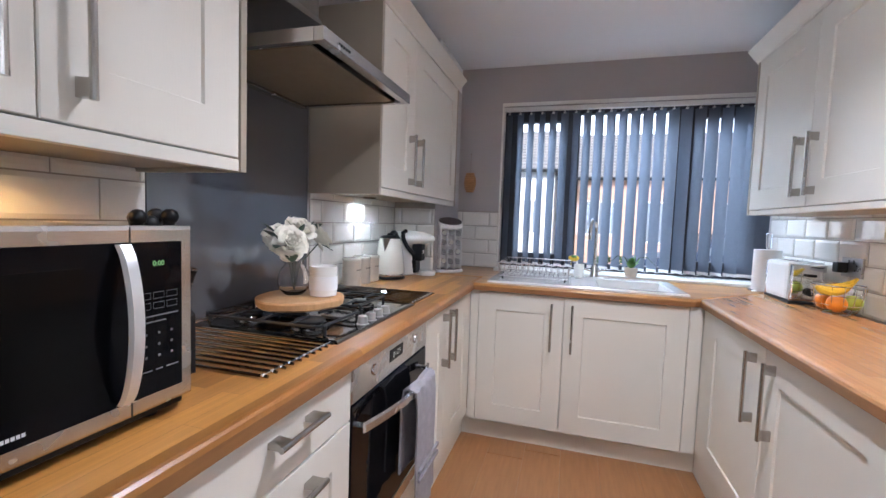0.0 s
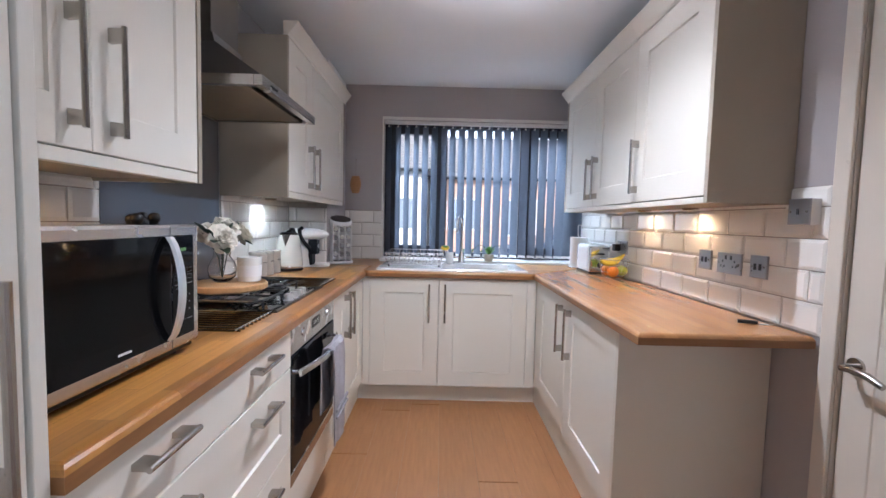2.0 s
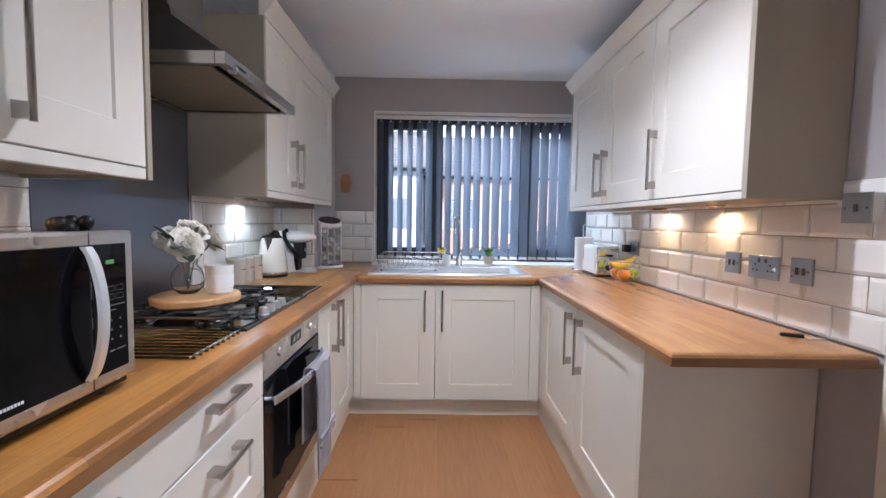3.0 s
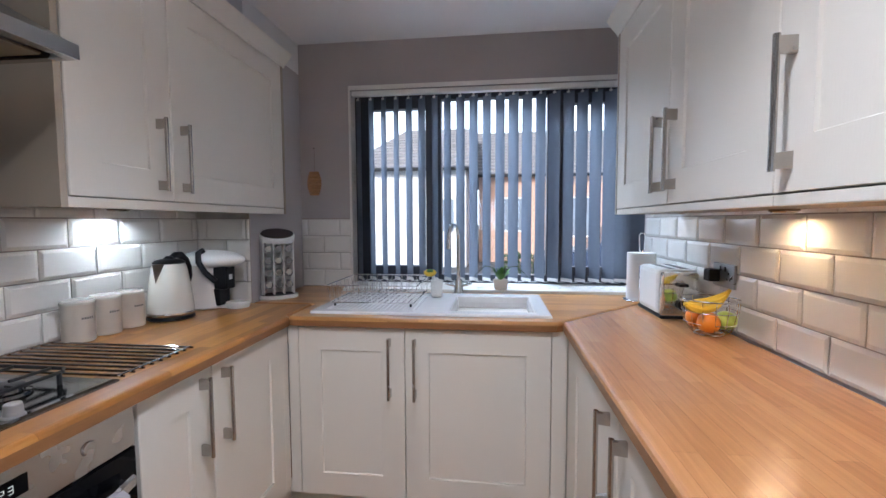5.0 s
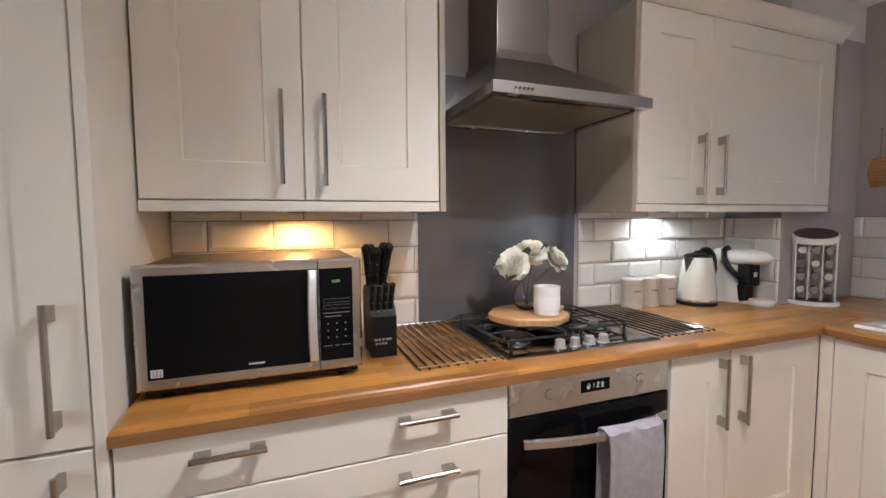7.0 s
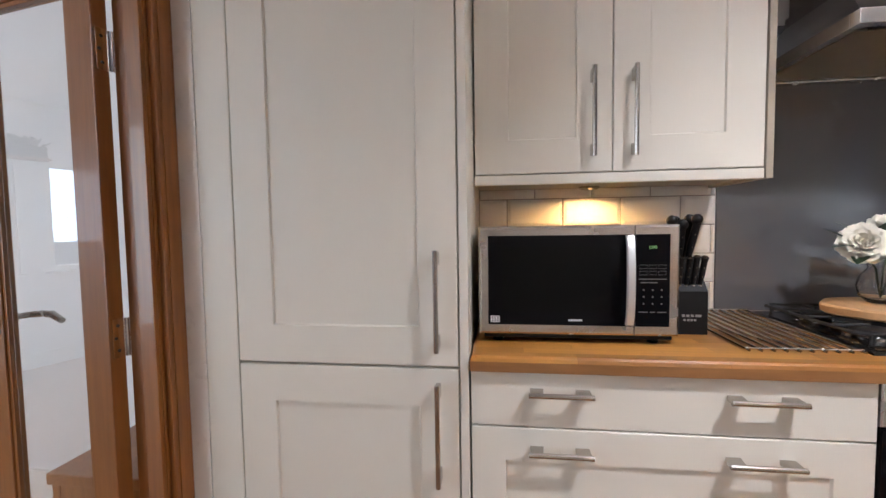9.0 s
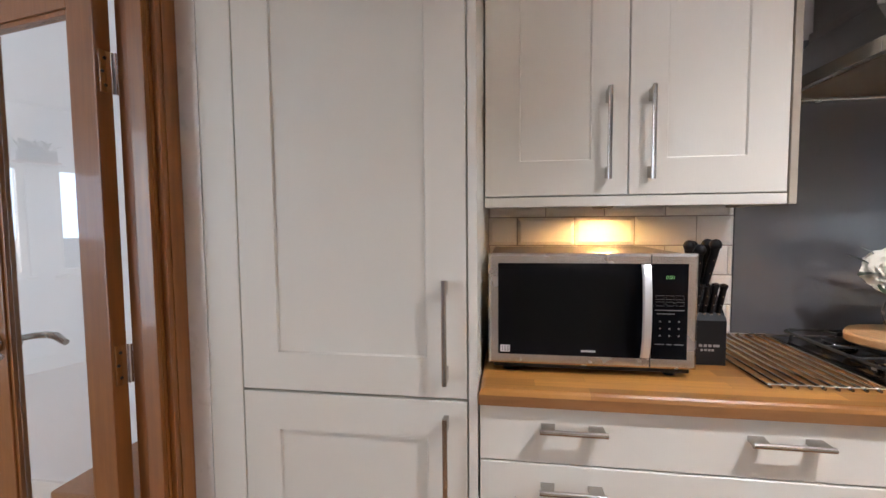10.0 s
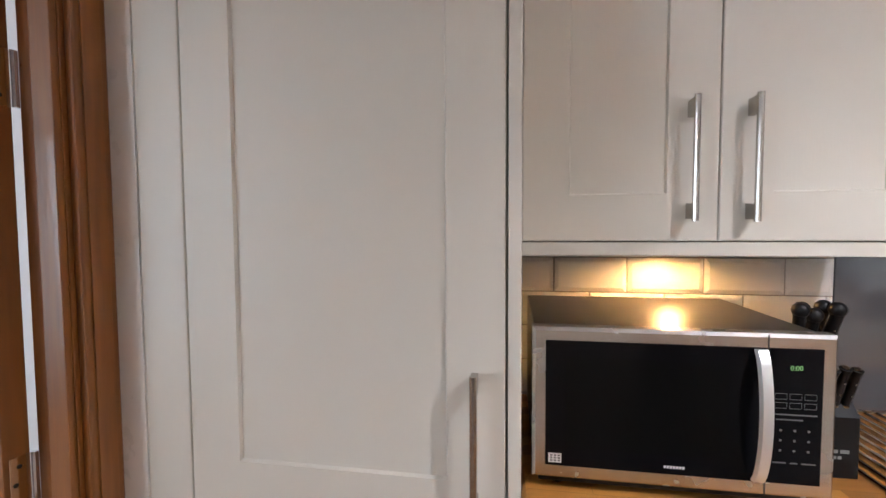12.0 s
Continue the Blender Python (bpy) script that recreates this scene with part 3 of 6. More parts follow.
box(bm, -60, 60, -120, D_Y - 0.13, -0.35, -0.25)
part("ground", bm, TARMAC, None, kind="structure")
bm = B()
box(bm, -3.5, 3.5, 2.45, 7.0, -0.25, -0.21, 0.01)
part("pavement", bm, GRAVEL, None, kind="structure")


def house(x0, x1, y0, y1, eave, ridge, mat, label, windows, hip=False):
    h = thing("neighbouring_house", ((x0 + x1) / 2, (y0 + y1) / 2, -0.25), label, "house")
    part("wall", box(B(), x0, x1, y0, y1, -0.25, eave, 0.02), mat, h)
    bm = B()
    o = 0.35
    i = 1.6 if hip else 0.0
    ym = (y0 + y1) / 2
    pts = [(x0 - o, y0 - o, eave), (x1 + o, y0 - o, eave), (x1 + o, y1 + o, eave), (x0 - o, y1 + o, eave), (x0 - o + i, ym, ridge), (x1 + o - i * 0.2, ym, ridge)]
    v = [bm.verts.new(p) for p in pts]
    for q in ((0, 1, 5, 4), (2, 3, 4, 5), (0, 4, 3), (1, 2, 5), (0, 3, 2, 1)):
        bm.faces.new([v[k] for k in q])
    roof = part("roof", bm, ROOF, h)
    bm = B()
    n = 14
    for k in range(1, n):
        f = k / n
        za, ya = eave + (ridge - eave) * f, y0 - o + (ym - y0 + o) * f
        box(bm, x0 - o + i * f, x1 + o - i * 0.2 * f, ya - 0.02, ya + 0.01, za - 0.01, za + 0.035)
    part("tile_course", bm, ROOF, roof, kind="stuff")
    bm = B()
    tube(bm, [(x0 - o, y0 - o - 0.05, eave - 0.03), (x1 + o, y0 - o - 0.05, eave - 0.03)], 0.06, 8)
    part("gutter", bm, IRON, h)
    for wx0, wx1, wz0, wz1 in windows:
        bm = B()
        e = 0.06
        for q in ((wx0, wx0 + e, wz0, wz1), (wx1 - e, wx1, wz0, wz1), (wx0 + e, wx1 - e, wz0, wz0 + e), (wx0 + e, wx1 - e, wz1 - e, wz1), ((wx0 + wx1) / 2 - e / 2, (wx0 + wx1) / 2 + e / 2, wz0 + e, wz1 - e)):
            box(bm, q[0], q[1], y0 - 0.05, y0 + 0.02, q[2], q[3])
        wn = part("window", bm, GLOSS_WHITE, h)
        part("pane", box(B(), wx0 + e, wx1 - e, y0 - 0.012, y0 - 0.004, wz0 + e, wz1 - e), FAR_GLASS, wn)
    return h


part("backdrop_sky", box(B(), -40, 60, -70.2, -70, -0.2, 13), SKY_GLOW, None, kind="structure")
part("backdrop_sky_north", box(B(), -50, 60, 90, 90.2, 0.5, 40), SKY_WHITE, None, kind="structure")
house(-3.4, 0.55, 14, 21, 3.05, 5.1, RENDER_WHITE, "white rendered bungalow with a grey tiled roof", [(-0.5, 0.2, 0.9, 2.1)], hip=True)
house(0.9, 9.5, 16, 23, 3.0, 5.3, BRICK, "orange brick house with white windows and a grey tiled roof", [(1.5, 2.7, 0.9, 2.2), (3.6, 5.0, 0.7, 2.2), (6.0, 7.2, 0.9, 2.2)])
hd = thing("garden_hedge", (4.6, 11.0, -0.25), "low clipped green hedge beside the road", "hedge")
bm = B()
rnd = random.Random(4)
for k in range(1400):
    c = Vector((rnd.uniform(1.6, 8.0), rnd.uniform(10.8, 11.4), rnd.uniform(-0.25, 0.45)))
    a = Vector((rnd.uniform(-1, 1), rnd.uniform(-1, 1), rnd.uniform(-1, 1))).normalized() * 0.08
    b2 = Vector((rnd.uniform(-1, 1), rnd.uniform(-1, 1), rnd.uniform(-1, 1))).normalized() * 0.06
    bm.faces.new([bm.verts.new(c + p) for p in (a, b2, -a, -b2)])
part("foliage", bm, HEDGE, hd, kind="stuff")


def car(cx, cy):
    c = thing("parked_car", (cx, cy, -0.25), "dark blue hatchback parked on the road outside", "car")
    bm = B()
    prof = [(-2.0, 0.30), (-2.0, 0.72), (-1.75, 0.88), (-0.95, 0.98), (-0.45, 1.42), (0.9, 1.45), (1.65, 1.05), (2.0, 0.95), (2.0, 0.30)]
    ring = []
    for yy, s in ((-0.84, 0.97), (-0.78, 1.0), (0.78, 1.0), (0.84, 0.97)):
        ring.append([bm.verts.new((cx + x * s, cy + yy, -0.25 + (z - 0.3) * s + 0.3)) for x, z in prof])
    for p, q in zip(ring, ring[1:]):
        for k in range(len(prof)):
            bm.faces.new((p[k], p[(k + 1) % len(prof)], q[(k + 1) % len(prof)], q[k]))
    bm.faces.new(ring[0])
    bm.faces.new(ring[-1])
    part("body", bm, CAR_PAINT, c)
    bm = B()
    v = [bm.verts.new((cx + x, cy - 0.845, -0.25 + z)) for x, z in ((-0.8, 1.0), (-0.42, 1.36), (0.85, 1.39), (1.35, 1.04))]
    bm.faces.new(v)
    part("side_window", bm, FAR_GLASS, c)
    for x in (-1.3, 1.3):
        for y in (-0.80, 0.80):
            w = part("wheel", tube(B(), [(cx + x, cy + y - 0.09, 0.06), (cx + x, cy + y + 0.09, 0.06)], 0.31, 20), RUBBER, c)
            part("rim", tube(B(), [(cx + x, cy + y - 0.1, 0.06), (cx + x, cy + y - 0.085, 0.06)], 0.19, 16), NICKEL, w)


car(4.4, 9.3)

# ---- fitted units ----
def cabinet(name, place, label, carcass, doors, kindm, face, group="", rail=0.1, extra=None, category="cupboard"):
    """carcass: boxes; doors: (u0, u1, z0, z1, handle u, handle z, upright) on a face that looks to kindm."""
    c = thing(name, place, label, category, group)
    bm = B()
    for q in carcass:
        box(bm, *q)
    part("body", bm, CARCASS, c)
    m = side(kindm, face)
    for u0, u1, z0, z1, hs, style in doors:
        if style == "drawer":
            d = part("drawer_front", slab(B(), u0, u1, z0, z1, m), CREAM, c)
        elif style == "pan":
            d = part("drawer_front", shaker(B(), u0, u1, z0, z1, m, rail=0.085), CREAM, c)
        else:
            d = part("door", shaker(B(), u0, u1, z0, z1, m, rail=rail), CREAM, c)
        for hu, hz, length, up in hs:
            part("handle", handle(B(), hu, hz, length, m, up), NICKEL, d, "satin nickel bar handle")
    for nm, mat, q, r in extra or ():
        part(nm, box(B(), *q, r=r), mat, c)
    return c


def cornice(name, pts, parent, y0, y1, s=1, x=0.0):
    """A flared cornice along y; pts: (out, up) of its section; s: which way it looks along x."""
    bm = B()
    a = [bm.verts.new((x + s * w, y0, z)) for w, z in pts]
    b2 = [bm.verts.new((x + s * w, y1, z)) for w, z in pts]
    n = len(pts)
    for k in range(n):
        bm.faces.new((a[k], a[(k + 1) % n], b2[(k + 1) % n], b2[k]))
    bm.faces.new(a)
    bm.faces.new(b2)
    return part("cornice", bm, CREAM, parent)


SECTION = [(-0.02, 2.137), (0.004, 2.137), (0.008, 2.148), (0.020, 2.160), (0.048, 2.196), (0.052, 2.205), (-0.02, 2.205)]
DT, DB, PB = 2.135, 1.384, 1.352
WF = 0.345

# tall fridge unit
c = cabinet("tall_fridge_cupboard", (0.3, -1.245, 0), "tall cream shaker fridge cupboard with both doors shut",
            [(0.004, 0.578, -1.547, -0.945, 0.145, 2.137)],
            [(-1.545, -0.948, 0.875, DT, [(-1.000, 1.046, 0.245, True)], "door"), (-1.545, -0.948, 0.155, 0.868, [(-1.000, 0.706, 0.255, True)], "door")],
            "L", 0.6,
            extra=[("filler_panel", CREAM, (0.004, 0.598, -1.6445, -1.549, 0.0, 2.137), 0.003), ("end_panel", CREAM, (0.004, 0.604, -0.944, -0.922, 0.0, 2.137), 0.002),
                   ("plinth", CREAM, (0.53, 0.55, -1.547, -0.945, 0.0, 0.143), 0.0), ("top_panel", CREAM, (0.004, 0.6, -1.643, -0.922, 2.139, 2.157), 0.0)])
cornice("cornice", SECTION, c, -1.643, -0.922, 1, 0.6)

# wall units on the hob side
c = cabinet("wall_cupboard", (0.17, -0.51, DB), "cream shaker wall cupboard with two shut doors above the microwave",
            [(0.004, WF - 0.022, -0.918, -0.108, DB + 0.002, DT)],
            [(-0.916, -0.5165, DB, DT, [(-0.573, 1.552, 0.245, True)], "door"), (-0.5135, -0.110, DB, DT, [(-0.459, 1.550, 0.245, True)], "door")],
            "L", WF, group="wall cupboards",
            extra=[("end_panel", CREAM_SHADED, (0.004, WF + 0.002, -0.106, -0.087, PB, 2.139), 0.0015), ("pelmet", CREAM, (WF - 0.030, WF - 0.002, -0.918, -0.108, PB, DB - 0.003), 0.002),
                   ("light_shelf", CREAM_SHADED, (0.010, WF - 0.031, -0.918, -0.108, DB - 0.022, DB - 0.002), 0.0)])
cornice("cornice", SECTION, c, -0.918, -0.087, 1, WF)
c = cabinet("wall_cupboard", (0.17, 1.30, DB), "cream shaker wall cupboard with two shut doors beside the window wall",
            [(0.004, WF - 0.022, 0.695, 1.643, DB + 0.002, DT), (0.29, WF - 0.022, 1.643, 1.880, DB + 0.002, DT)],
            [(0.700, 1.078, DB, DT, [(1.014, 1.539, 0.240, True)], "door"), (1.081, 1.880, DB, DT, [(1.127, 1.539, 0.240, True)], "door")],
            "L", WF, group="wall cupboards",
            extra=[("end_panel", CREAM_SHADED, (0.009, WF + 0.002, 0.672, 0.692, PB, 2.139), 0.0015), ("end_panel", CREAM_SHADED, (0.287, WF + 0.002, 1.883, 1.902, PB, 2.139), 0.0015),
                   ("pelmet", CREAM, (WF - 0.030, WF - 0.002, 0.693, 1.882, PB, DB - 0.003), 0.002), ("light_shelf", CREAM_SHADED, (0.010, WF - 0.031, 0.693, 1.642, DB - 0.022, DB - 0.002), 0.0)])
cornice("cornice", SECTION, c, 0.672, 1.915, 1, WF)

# wall units on the east side
RF = 2.03
c = cabinet("wall_cupboard", (2.17, 0.3, DB - 0.02), "cream shaker wall cupboard with one wide shut door",
            [(RF + 0.022, 2.326, 0.030, 0.535, DB - 0.018, DT)], [(0.030, 0.600, DB - 0.022, DT, [(0.553, 1.527, 0.245, True)], "door")],
            "R", RF, group="wall cupboards",
            extra=[("end_panel", CREAM_SHADED, (RF - 0.002, 2.3255, 0.006, 0.027, PB - 0.015, 2.139), 0.0015), ("pelmet", CREAM, (RF + 0.002, RF + 0.030, 0.028, 0.602, PB - 0.015, DB - 0.025), 0.002),
                   ("light_shelf", CREAM_SHADED, (RF + 0.031, 2.322, 0.028, 0.602, DB - 0.045, DB - 0.024), 0.0)])
cornice("cornice", SECTION, c, 0.006, 0.602, -1, RF)
c = cabinet("wall_cupboard", (2.17, 1.15, DB - 0.02), "cream shaker wall cupboard with two shut doors beside the window",
            [(RF + 0.022, 2.326, 0.604, 1.700, DB - 0.018, DT)],
            [(0.603, 1.128, DB - 0.022, DT, [(1.074, 1.527, 0.245, True)], "door"), (1.131, 1.700, DB - 0.022, DT, [(1.184, 1.527, 0.245, True)], "door")],
            "R", RF, group="wall cupboards",
            extra=[("end_panel", CREAM_SHADED, (RF - 0.002, 2.3255, 1.703, 1.722, PB - 0.015, 2.139), 0.0015), ("pelmet", CREAM, (RF + 0.002, RF + 0.030, 0.604, 1.702, PB - 0.015, DB - 0.025), 0.002),
                   ("light_shelf", CREAM_SHADED, (RF + 0.031, 2.322, 0.604, 1.702, DB - 0.045, DB - 0.024), 0.0)])
cornice("cornice", SECTION, c, 0.603, 1.735, -1, RF)

# base units
cabinet("drawer_unit", (0.3, -0.46, 0), "cream three-drawer base unit with two bar handles a drawer",
        [(0.02, 0.578, -0.918, -0.004, 0.145, 0.868)],
        [(-0.917, -0.003, 0.729, 0.866, [(-0.700, 0.821, 0.145, False), (-0.244, 0.821, 0.152, False)], "drawer"),
         (-0.917, -0.003, 0.443, 0.725, [(-0.700, 0.674, 0.145, False), (-0.244, 0.672, 0.152, False)], "pan"),
         (-0.917, -0.003, 0.155, 0.439, [(-0.700, 0.388, 0.145, False), (-0.244, 0.388, 0.152, False)], "pan")],
        "L", 0.6, extra=[("plinth", CREAM, (0.54, 0.558, -0.92, 0.0, 0, 0.143), 0.0)], category="drawers")
cabinet("base_cupboard", (0.3, 0.98, 0), "cream shaker base cupboard with two shut doors beside the oven",
        [(0.02, 0.578, 0.604, 1.36, 0.145, 0.868)],
        [(0.606, 0.884, 0.155, 0.864, [(0.832, 0.721, 0.238, True)], "door"), (0.888, 1.340, 0.155, 0.864, [(0.937, 0.721, 0.238, True)], "door")],
        "L", 0.6, group="base cupboards", extra=[("corner_post", CREAM, (0.575, 0.598, 1.343, 1.384, 0.15, 0.868), 0.001), ("plinth", CREAM, (0.54, 0.558, 0.602, 1.45, 0, 0.143), 0.0)])
cabinet("base_cupboard", (1.18, 1.70, 0), "cream shaker sink cupboard with two shut doors",
        [(0.62, 1.78, 1.407, 2.2, 0.145, 0.868)],
        [(0.647, 1.108, 0.125, 0.864, [(1.046, 0.700, 0.250, True)], "door"), (1.112, 1.706, 0.125, 0.864, [(1.153, 0.700, 0.250, True)], "door")],
        "S", 1.385, group="base cupboards", rail=0.098,
        extra=[("corner_post", CREAM, (0.600, 0.644, 1.387, 1.405, 0.125, 0.868), 0.001), ("corner_post", CREAM, (1.709, 1.768, 1.387, 1.405, 0.125, 0.868), 0.001),
               ("plinth", CREAM, (0.559, 1.789, 1.45, 1.468, 0, 0.140), 0.0)])
cabinet("base_cupboard", (2.0, 0.7, 0), "cream shaker base cupboard with a plain end panel",
        [(1.792, 2.3, 0.075, 1.36, 0.145, 0.868)],
        [(0.075, 0.692, 0.155, 0.864, [(0.622, 0.700, 0.250, True)], "door"), (0.696, 1.305, 0.155, 0.864, [(0.766, 0.700, 0.250, True)], "door")],
        "R", 1.77, group="base cupboards",
        extra=[("end_panel", CREAM_BASE, (1.768, 2.325, 0.048, 0.072, 0.0, 0.868), 0.0015), ("corner_post", CREAM, (1.772, 1.791, 1.308, 1.384, 0.15, 0.868), 0.001),
               ("plinth", CREAM, (1.79, 1.808, 0.072, 1.45, 0, 0.143), 0.0)])

# worktops
T0, T1 = 0.872, 0.911


def worktop(name, mat, outline, label, hole=None):
    """A worktop from its outline, with a rounded upper rim."""
    bm = B()
    lower = [bm.verts.new((x, y, T0)) for x, y in outline]
    n = len(outline)
    cen = None
    pts = [Vector((x, y)) for x, y in outline]

    def inset(d):
        out = []
        for i in range(n):
            p, a, b2 = pts[i], pts[i - 1], pts[(i + 1) % n]
            e1, e2 = (p - a).normalized(), (b2 - p).normalized()
            n1, n2 = Vector((-e1.y, e1.x)), Vector((-e2.y, e2.x))
            w = (n1 + n2) / (1 + n1.dot(n2))
            out.append(p + w * d)
        return out
    rings = [lower]
    for d, z in ((0.0, T0 + 0.004), (0.0, T1 - 0.014), (0.0035, T1 - 0.006), (0.0085, T1 - 0.0015), (0.015, T1)):
        rings.append([bm.verts.new((*q, z)) for q in inset(d)])
    for i, (p, q) in enumerate(zip(rings, rings[1:])):
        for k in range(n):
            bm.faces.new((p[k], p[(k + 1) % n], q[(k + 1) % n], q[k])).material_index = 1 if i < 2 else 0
    bm.faces.new(rings[0])
    bm.faces.new(rings[-1])
    if hole:
        hx0, hx1, hy0, hy1 = hole
        for co, no in (((hx0, 0, 0), (1, 0, 0)), ((hx1, 0, 0), (1, 0, 0)), ((0, hy0, 0), (0, 1, 0)), ((0, hy1, 0), (0, 1, 0))):
            bmesh.ops.bisect_plane(bm, geom=bm.verts[:] + bm.edges[:] + bm.faces[:], plane_co=co, plane_no=no)
        gone = [f for f in bm.faces if hx0 < f.calc_center_median().x < hx1 and hy0 < f.calc_center_median().y < hy1]
        bmesh.ops.delete(bm, geom=gone, context="FACES")
    c = thing(name, (sum(p.x for p in pts) / n, sum(p.y for p in pts) / n, T0), label, "worktop")
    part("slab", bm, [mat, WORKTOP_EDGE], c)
    return c


worktop("worktop", WORKTOP_Y, [(0.011, -0.919), (0.62, -0.919), (0.62, 1.362), (0.602, 1.395), (0.602, 1.643), (0.011, 1.643)], "golden oak block worktop under the hob and microwave")
worktop("worktop", WORKTOP_X, [(0.288, 1.645), (0.603, 1.645), (0.603, 1.380), (0.632, 1.364), (1.724, 1.364), (1.748, 1.383), (2.319, 1.955), (2.319, 2.222), (0.288, 2.222)], "oak block worktop around the sink under the window", hole=(0.72, 1.68, 1.46, 1.91))
worktop("worktop", WORKTOP_R, [(1.75, -0.135), (2.319, -0.135), (2.319, 1.953), (1.75, 1.383)], "bare oak block worktop with a square end beside the door")

# tiling
bm = B()
box(bm, 0.0005, 0.004, -0.92, -0.078, 0.912, 1.372)
box(bm, 0.0005, 0.004, 0.694, 1.644, 0.912, 1.372)
tiles_w = part("splashback_west", bm, GROUT, None, kind="structure")
tiling("L", 0.0035, -0.92, -0.078, 0.913, 1.362, tiles_w, phase=-0.504)
tiling("L", 0.0035, 0.695, 1.643, 0.913, 1.362, tiles_w, phase=0.888)
bm = B()
box(bm, 0.012, 0.287, 1.640, 1.6445, 0.912, 1.362)
tiles_b = part("splashback_boxing", bm, GROUT, None, kind="structure")
tiling("S", 1.6405, 0.012, 0.285, 0.913, 1.330, tiles_b, phase=0.165)
bm = B()
box(bm, 0.2855, 0.599, 2.2205, 2.2245, 0.912, 1.333)
tiles_n = part("splashback_north", bm, GROUT, None, kind="structure")
tiling("S", 2.2210, 0.287, 0.598, 0.913, 1.330, tiles_n, phase=0.43)
bm = B()
box(bm, R_X - 0.004, R_X - 0.0005, -0.145, 2.2, 0.912, 1.395)
tiles_e = part("splashback_east", bm, GROUT, None, kind="structure")
tiling("R", R_X - 0.0035, -0.144, 2.19, 0.913, 1.392, tiles_e, phase=0.0185)
sp = thing("glass_splashback", (0.006, 0.31, 0.915), "tall glossy grey glass splashback behind the hob", "splashback")
part("sheet", box(B(), 0.001, 0.0085, -0.075, 0.669, 0.913, 1.90, 0.001), SPLASH, sp)

# ---- appliances ----
def oven():
    o = thing("built_in_oven", (0.3, 0.30, 0.277), "built-in steel and black glass oven with a bowed bar handle", "oven")
    m = side("L", 0.6)
    part("body", box(B(), 0.05, 0.579, 0.006, 0.594, 0.285, 0.868), IRON, o)
    p = part("control_panel", slab(B(), 0.004, 0.596, 0.764, 0.869, m, t=0.02, e=0.003), STEEL, o)
    part("clock_window", slab(B(), 0.245, 0.352, 0.803, 0.840, m, t=0.001, e=0.0004, w=0.0015), BLACK_GLASS, p)
    bm = B()
    ms = side("L", 0.6016)
    for k, segs in enumerate(("abcdeg", "bc", "abged", "abgcd")):
        u = 0.272 + k * 0.015 + (0.005 if k > 1 else 0)
        z = 0.8215
        bars = {"a": (0, 0.007, 0.008, 0.0012), "g": (0, 0, 0.008, 0.0012), "d": (0, -0.007, 0.008, 0.0012), "f": (-0.004, 0.0035, 0.0012, 0.006), "b": (0.004, 0.0035, 0.0012, 0.006), "e": (-0.004, -0.0035, 0.0012, 0.006), "c": (0.004, -0.0035, 0.0012, 0.006)}
        for sname in segs:
            du, dz, w, h = bars[sname]
            slab(bm, u + du - w / 2, u + du + w / 2, z + dz - h / 2, z + dz + h / 2, ms, t=0.0001, e=0.00003, w=0.0001)
    part("clock_digits", bm, DISPLAY_W, p)
    for u in (0.135, 0.475):
        part("knob", tube(B(), [m(u, 0, 0.818), m(u, 0.004, 0.818), m(u, 0.005, 0.818)], [0.017, 0.0155, 0.013], 20), STEEL, p)
    d = part("door", slab(B(), 0.004, 0.596, 0.333, 0.760, m, t=0.02, e=0.003), BLACK_GLASS, o)
    part("lower_trim", slab(B(), 0.004, 0.596, 0.281, 0.329, m, t=0.02, e=0.003), STEEL, o)
    bm = B()
    n = 14
    rows = []
    for k in range(n + 1):
        f = k / n
        u = 0.035 + 0.53 * f
        w = 0.018 + 0.042 * math.sin(math.pi * f)
        rows.append([bm.verts.new(m(u, w + dw, 0.693 + dz)) for dw, dz in ((0, 0.014), (0.009, 0.010), (0.009, -0.010), (0, -0.014))])
    for a, b2 in zip(rows, rows[1:]):
        for k in range(4):
            bm.faces.new((a[k], a[(k + 1) % 4], b2[(k + 1) % 4], b2[k]))
    bm.faces.new(rows[0])
    bm.faces.new(rows[-1])
    for u in (0.05, 0.55):
        tube(bm, [m(u, 0.0, 0.693), m(u, 0.022, 0.693)], 0.008, 10)
    part("handle", bm, STEEL, d, "bowed steel bar handle")
    part("plinth_panel", box(B(), 0.579, 0.597, 0.004, 0.596, 0.152, 0.276, 0.002), CREAM, o)
    part("plinth", box(B(), 0.541, 0.5575, 0.002, 0.600, 0, 0.143), CREAM, o)


oven()


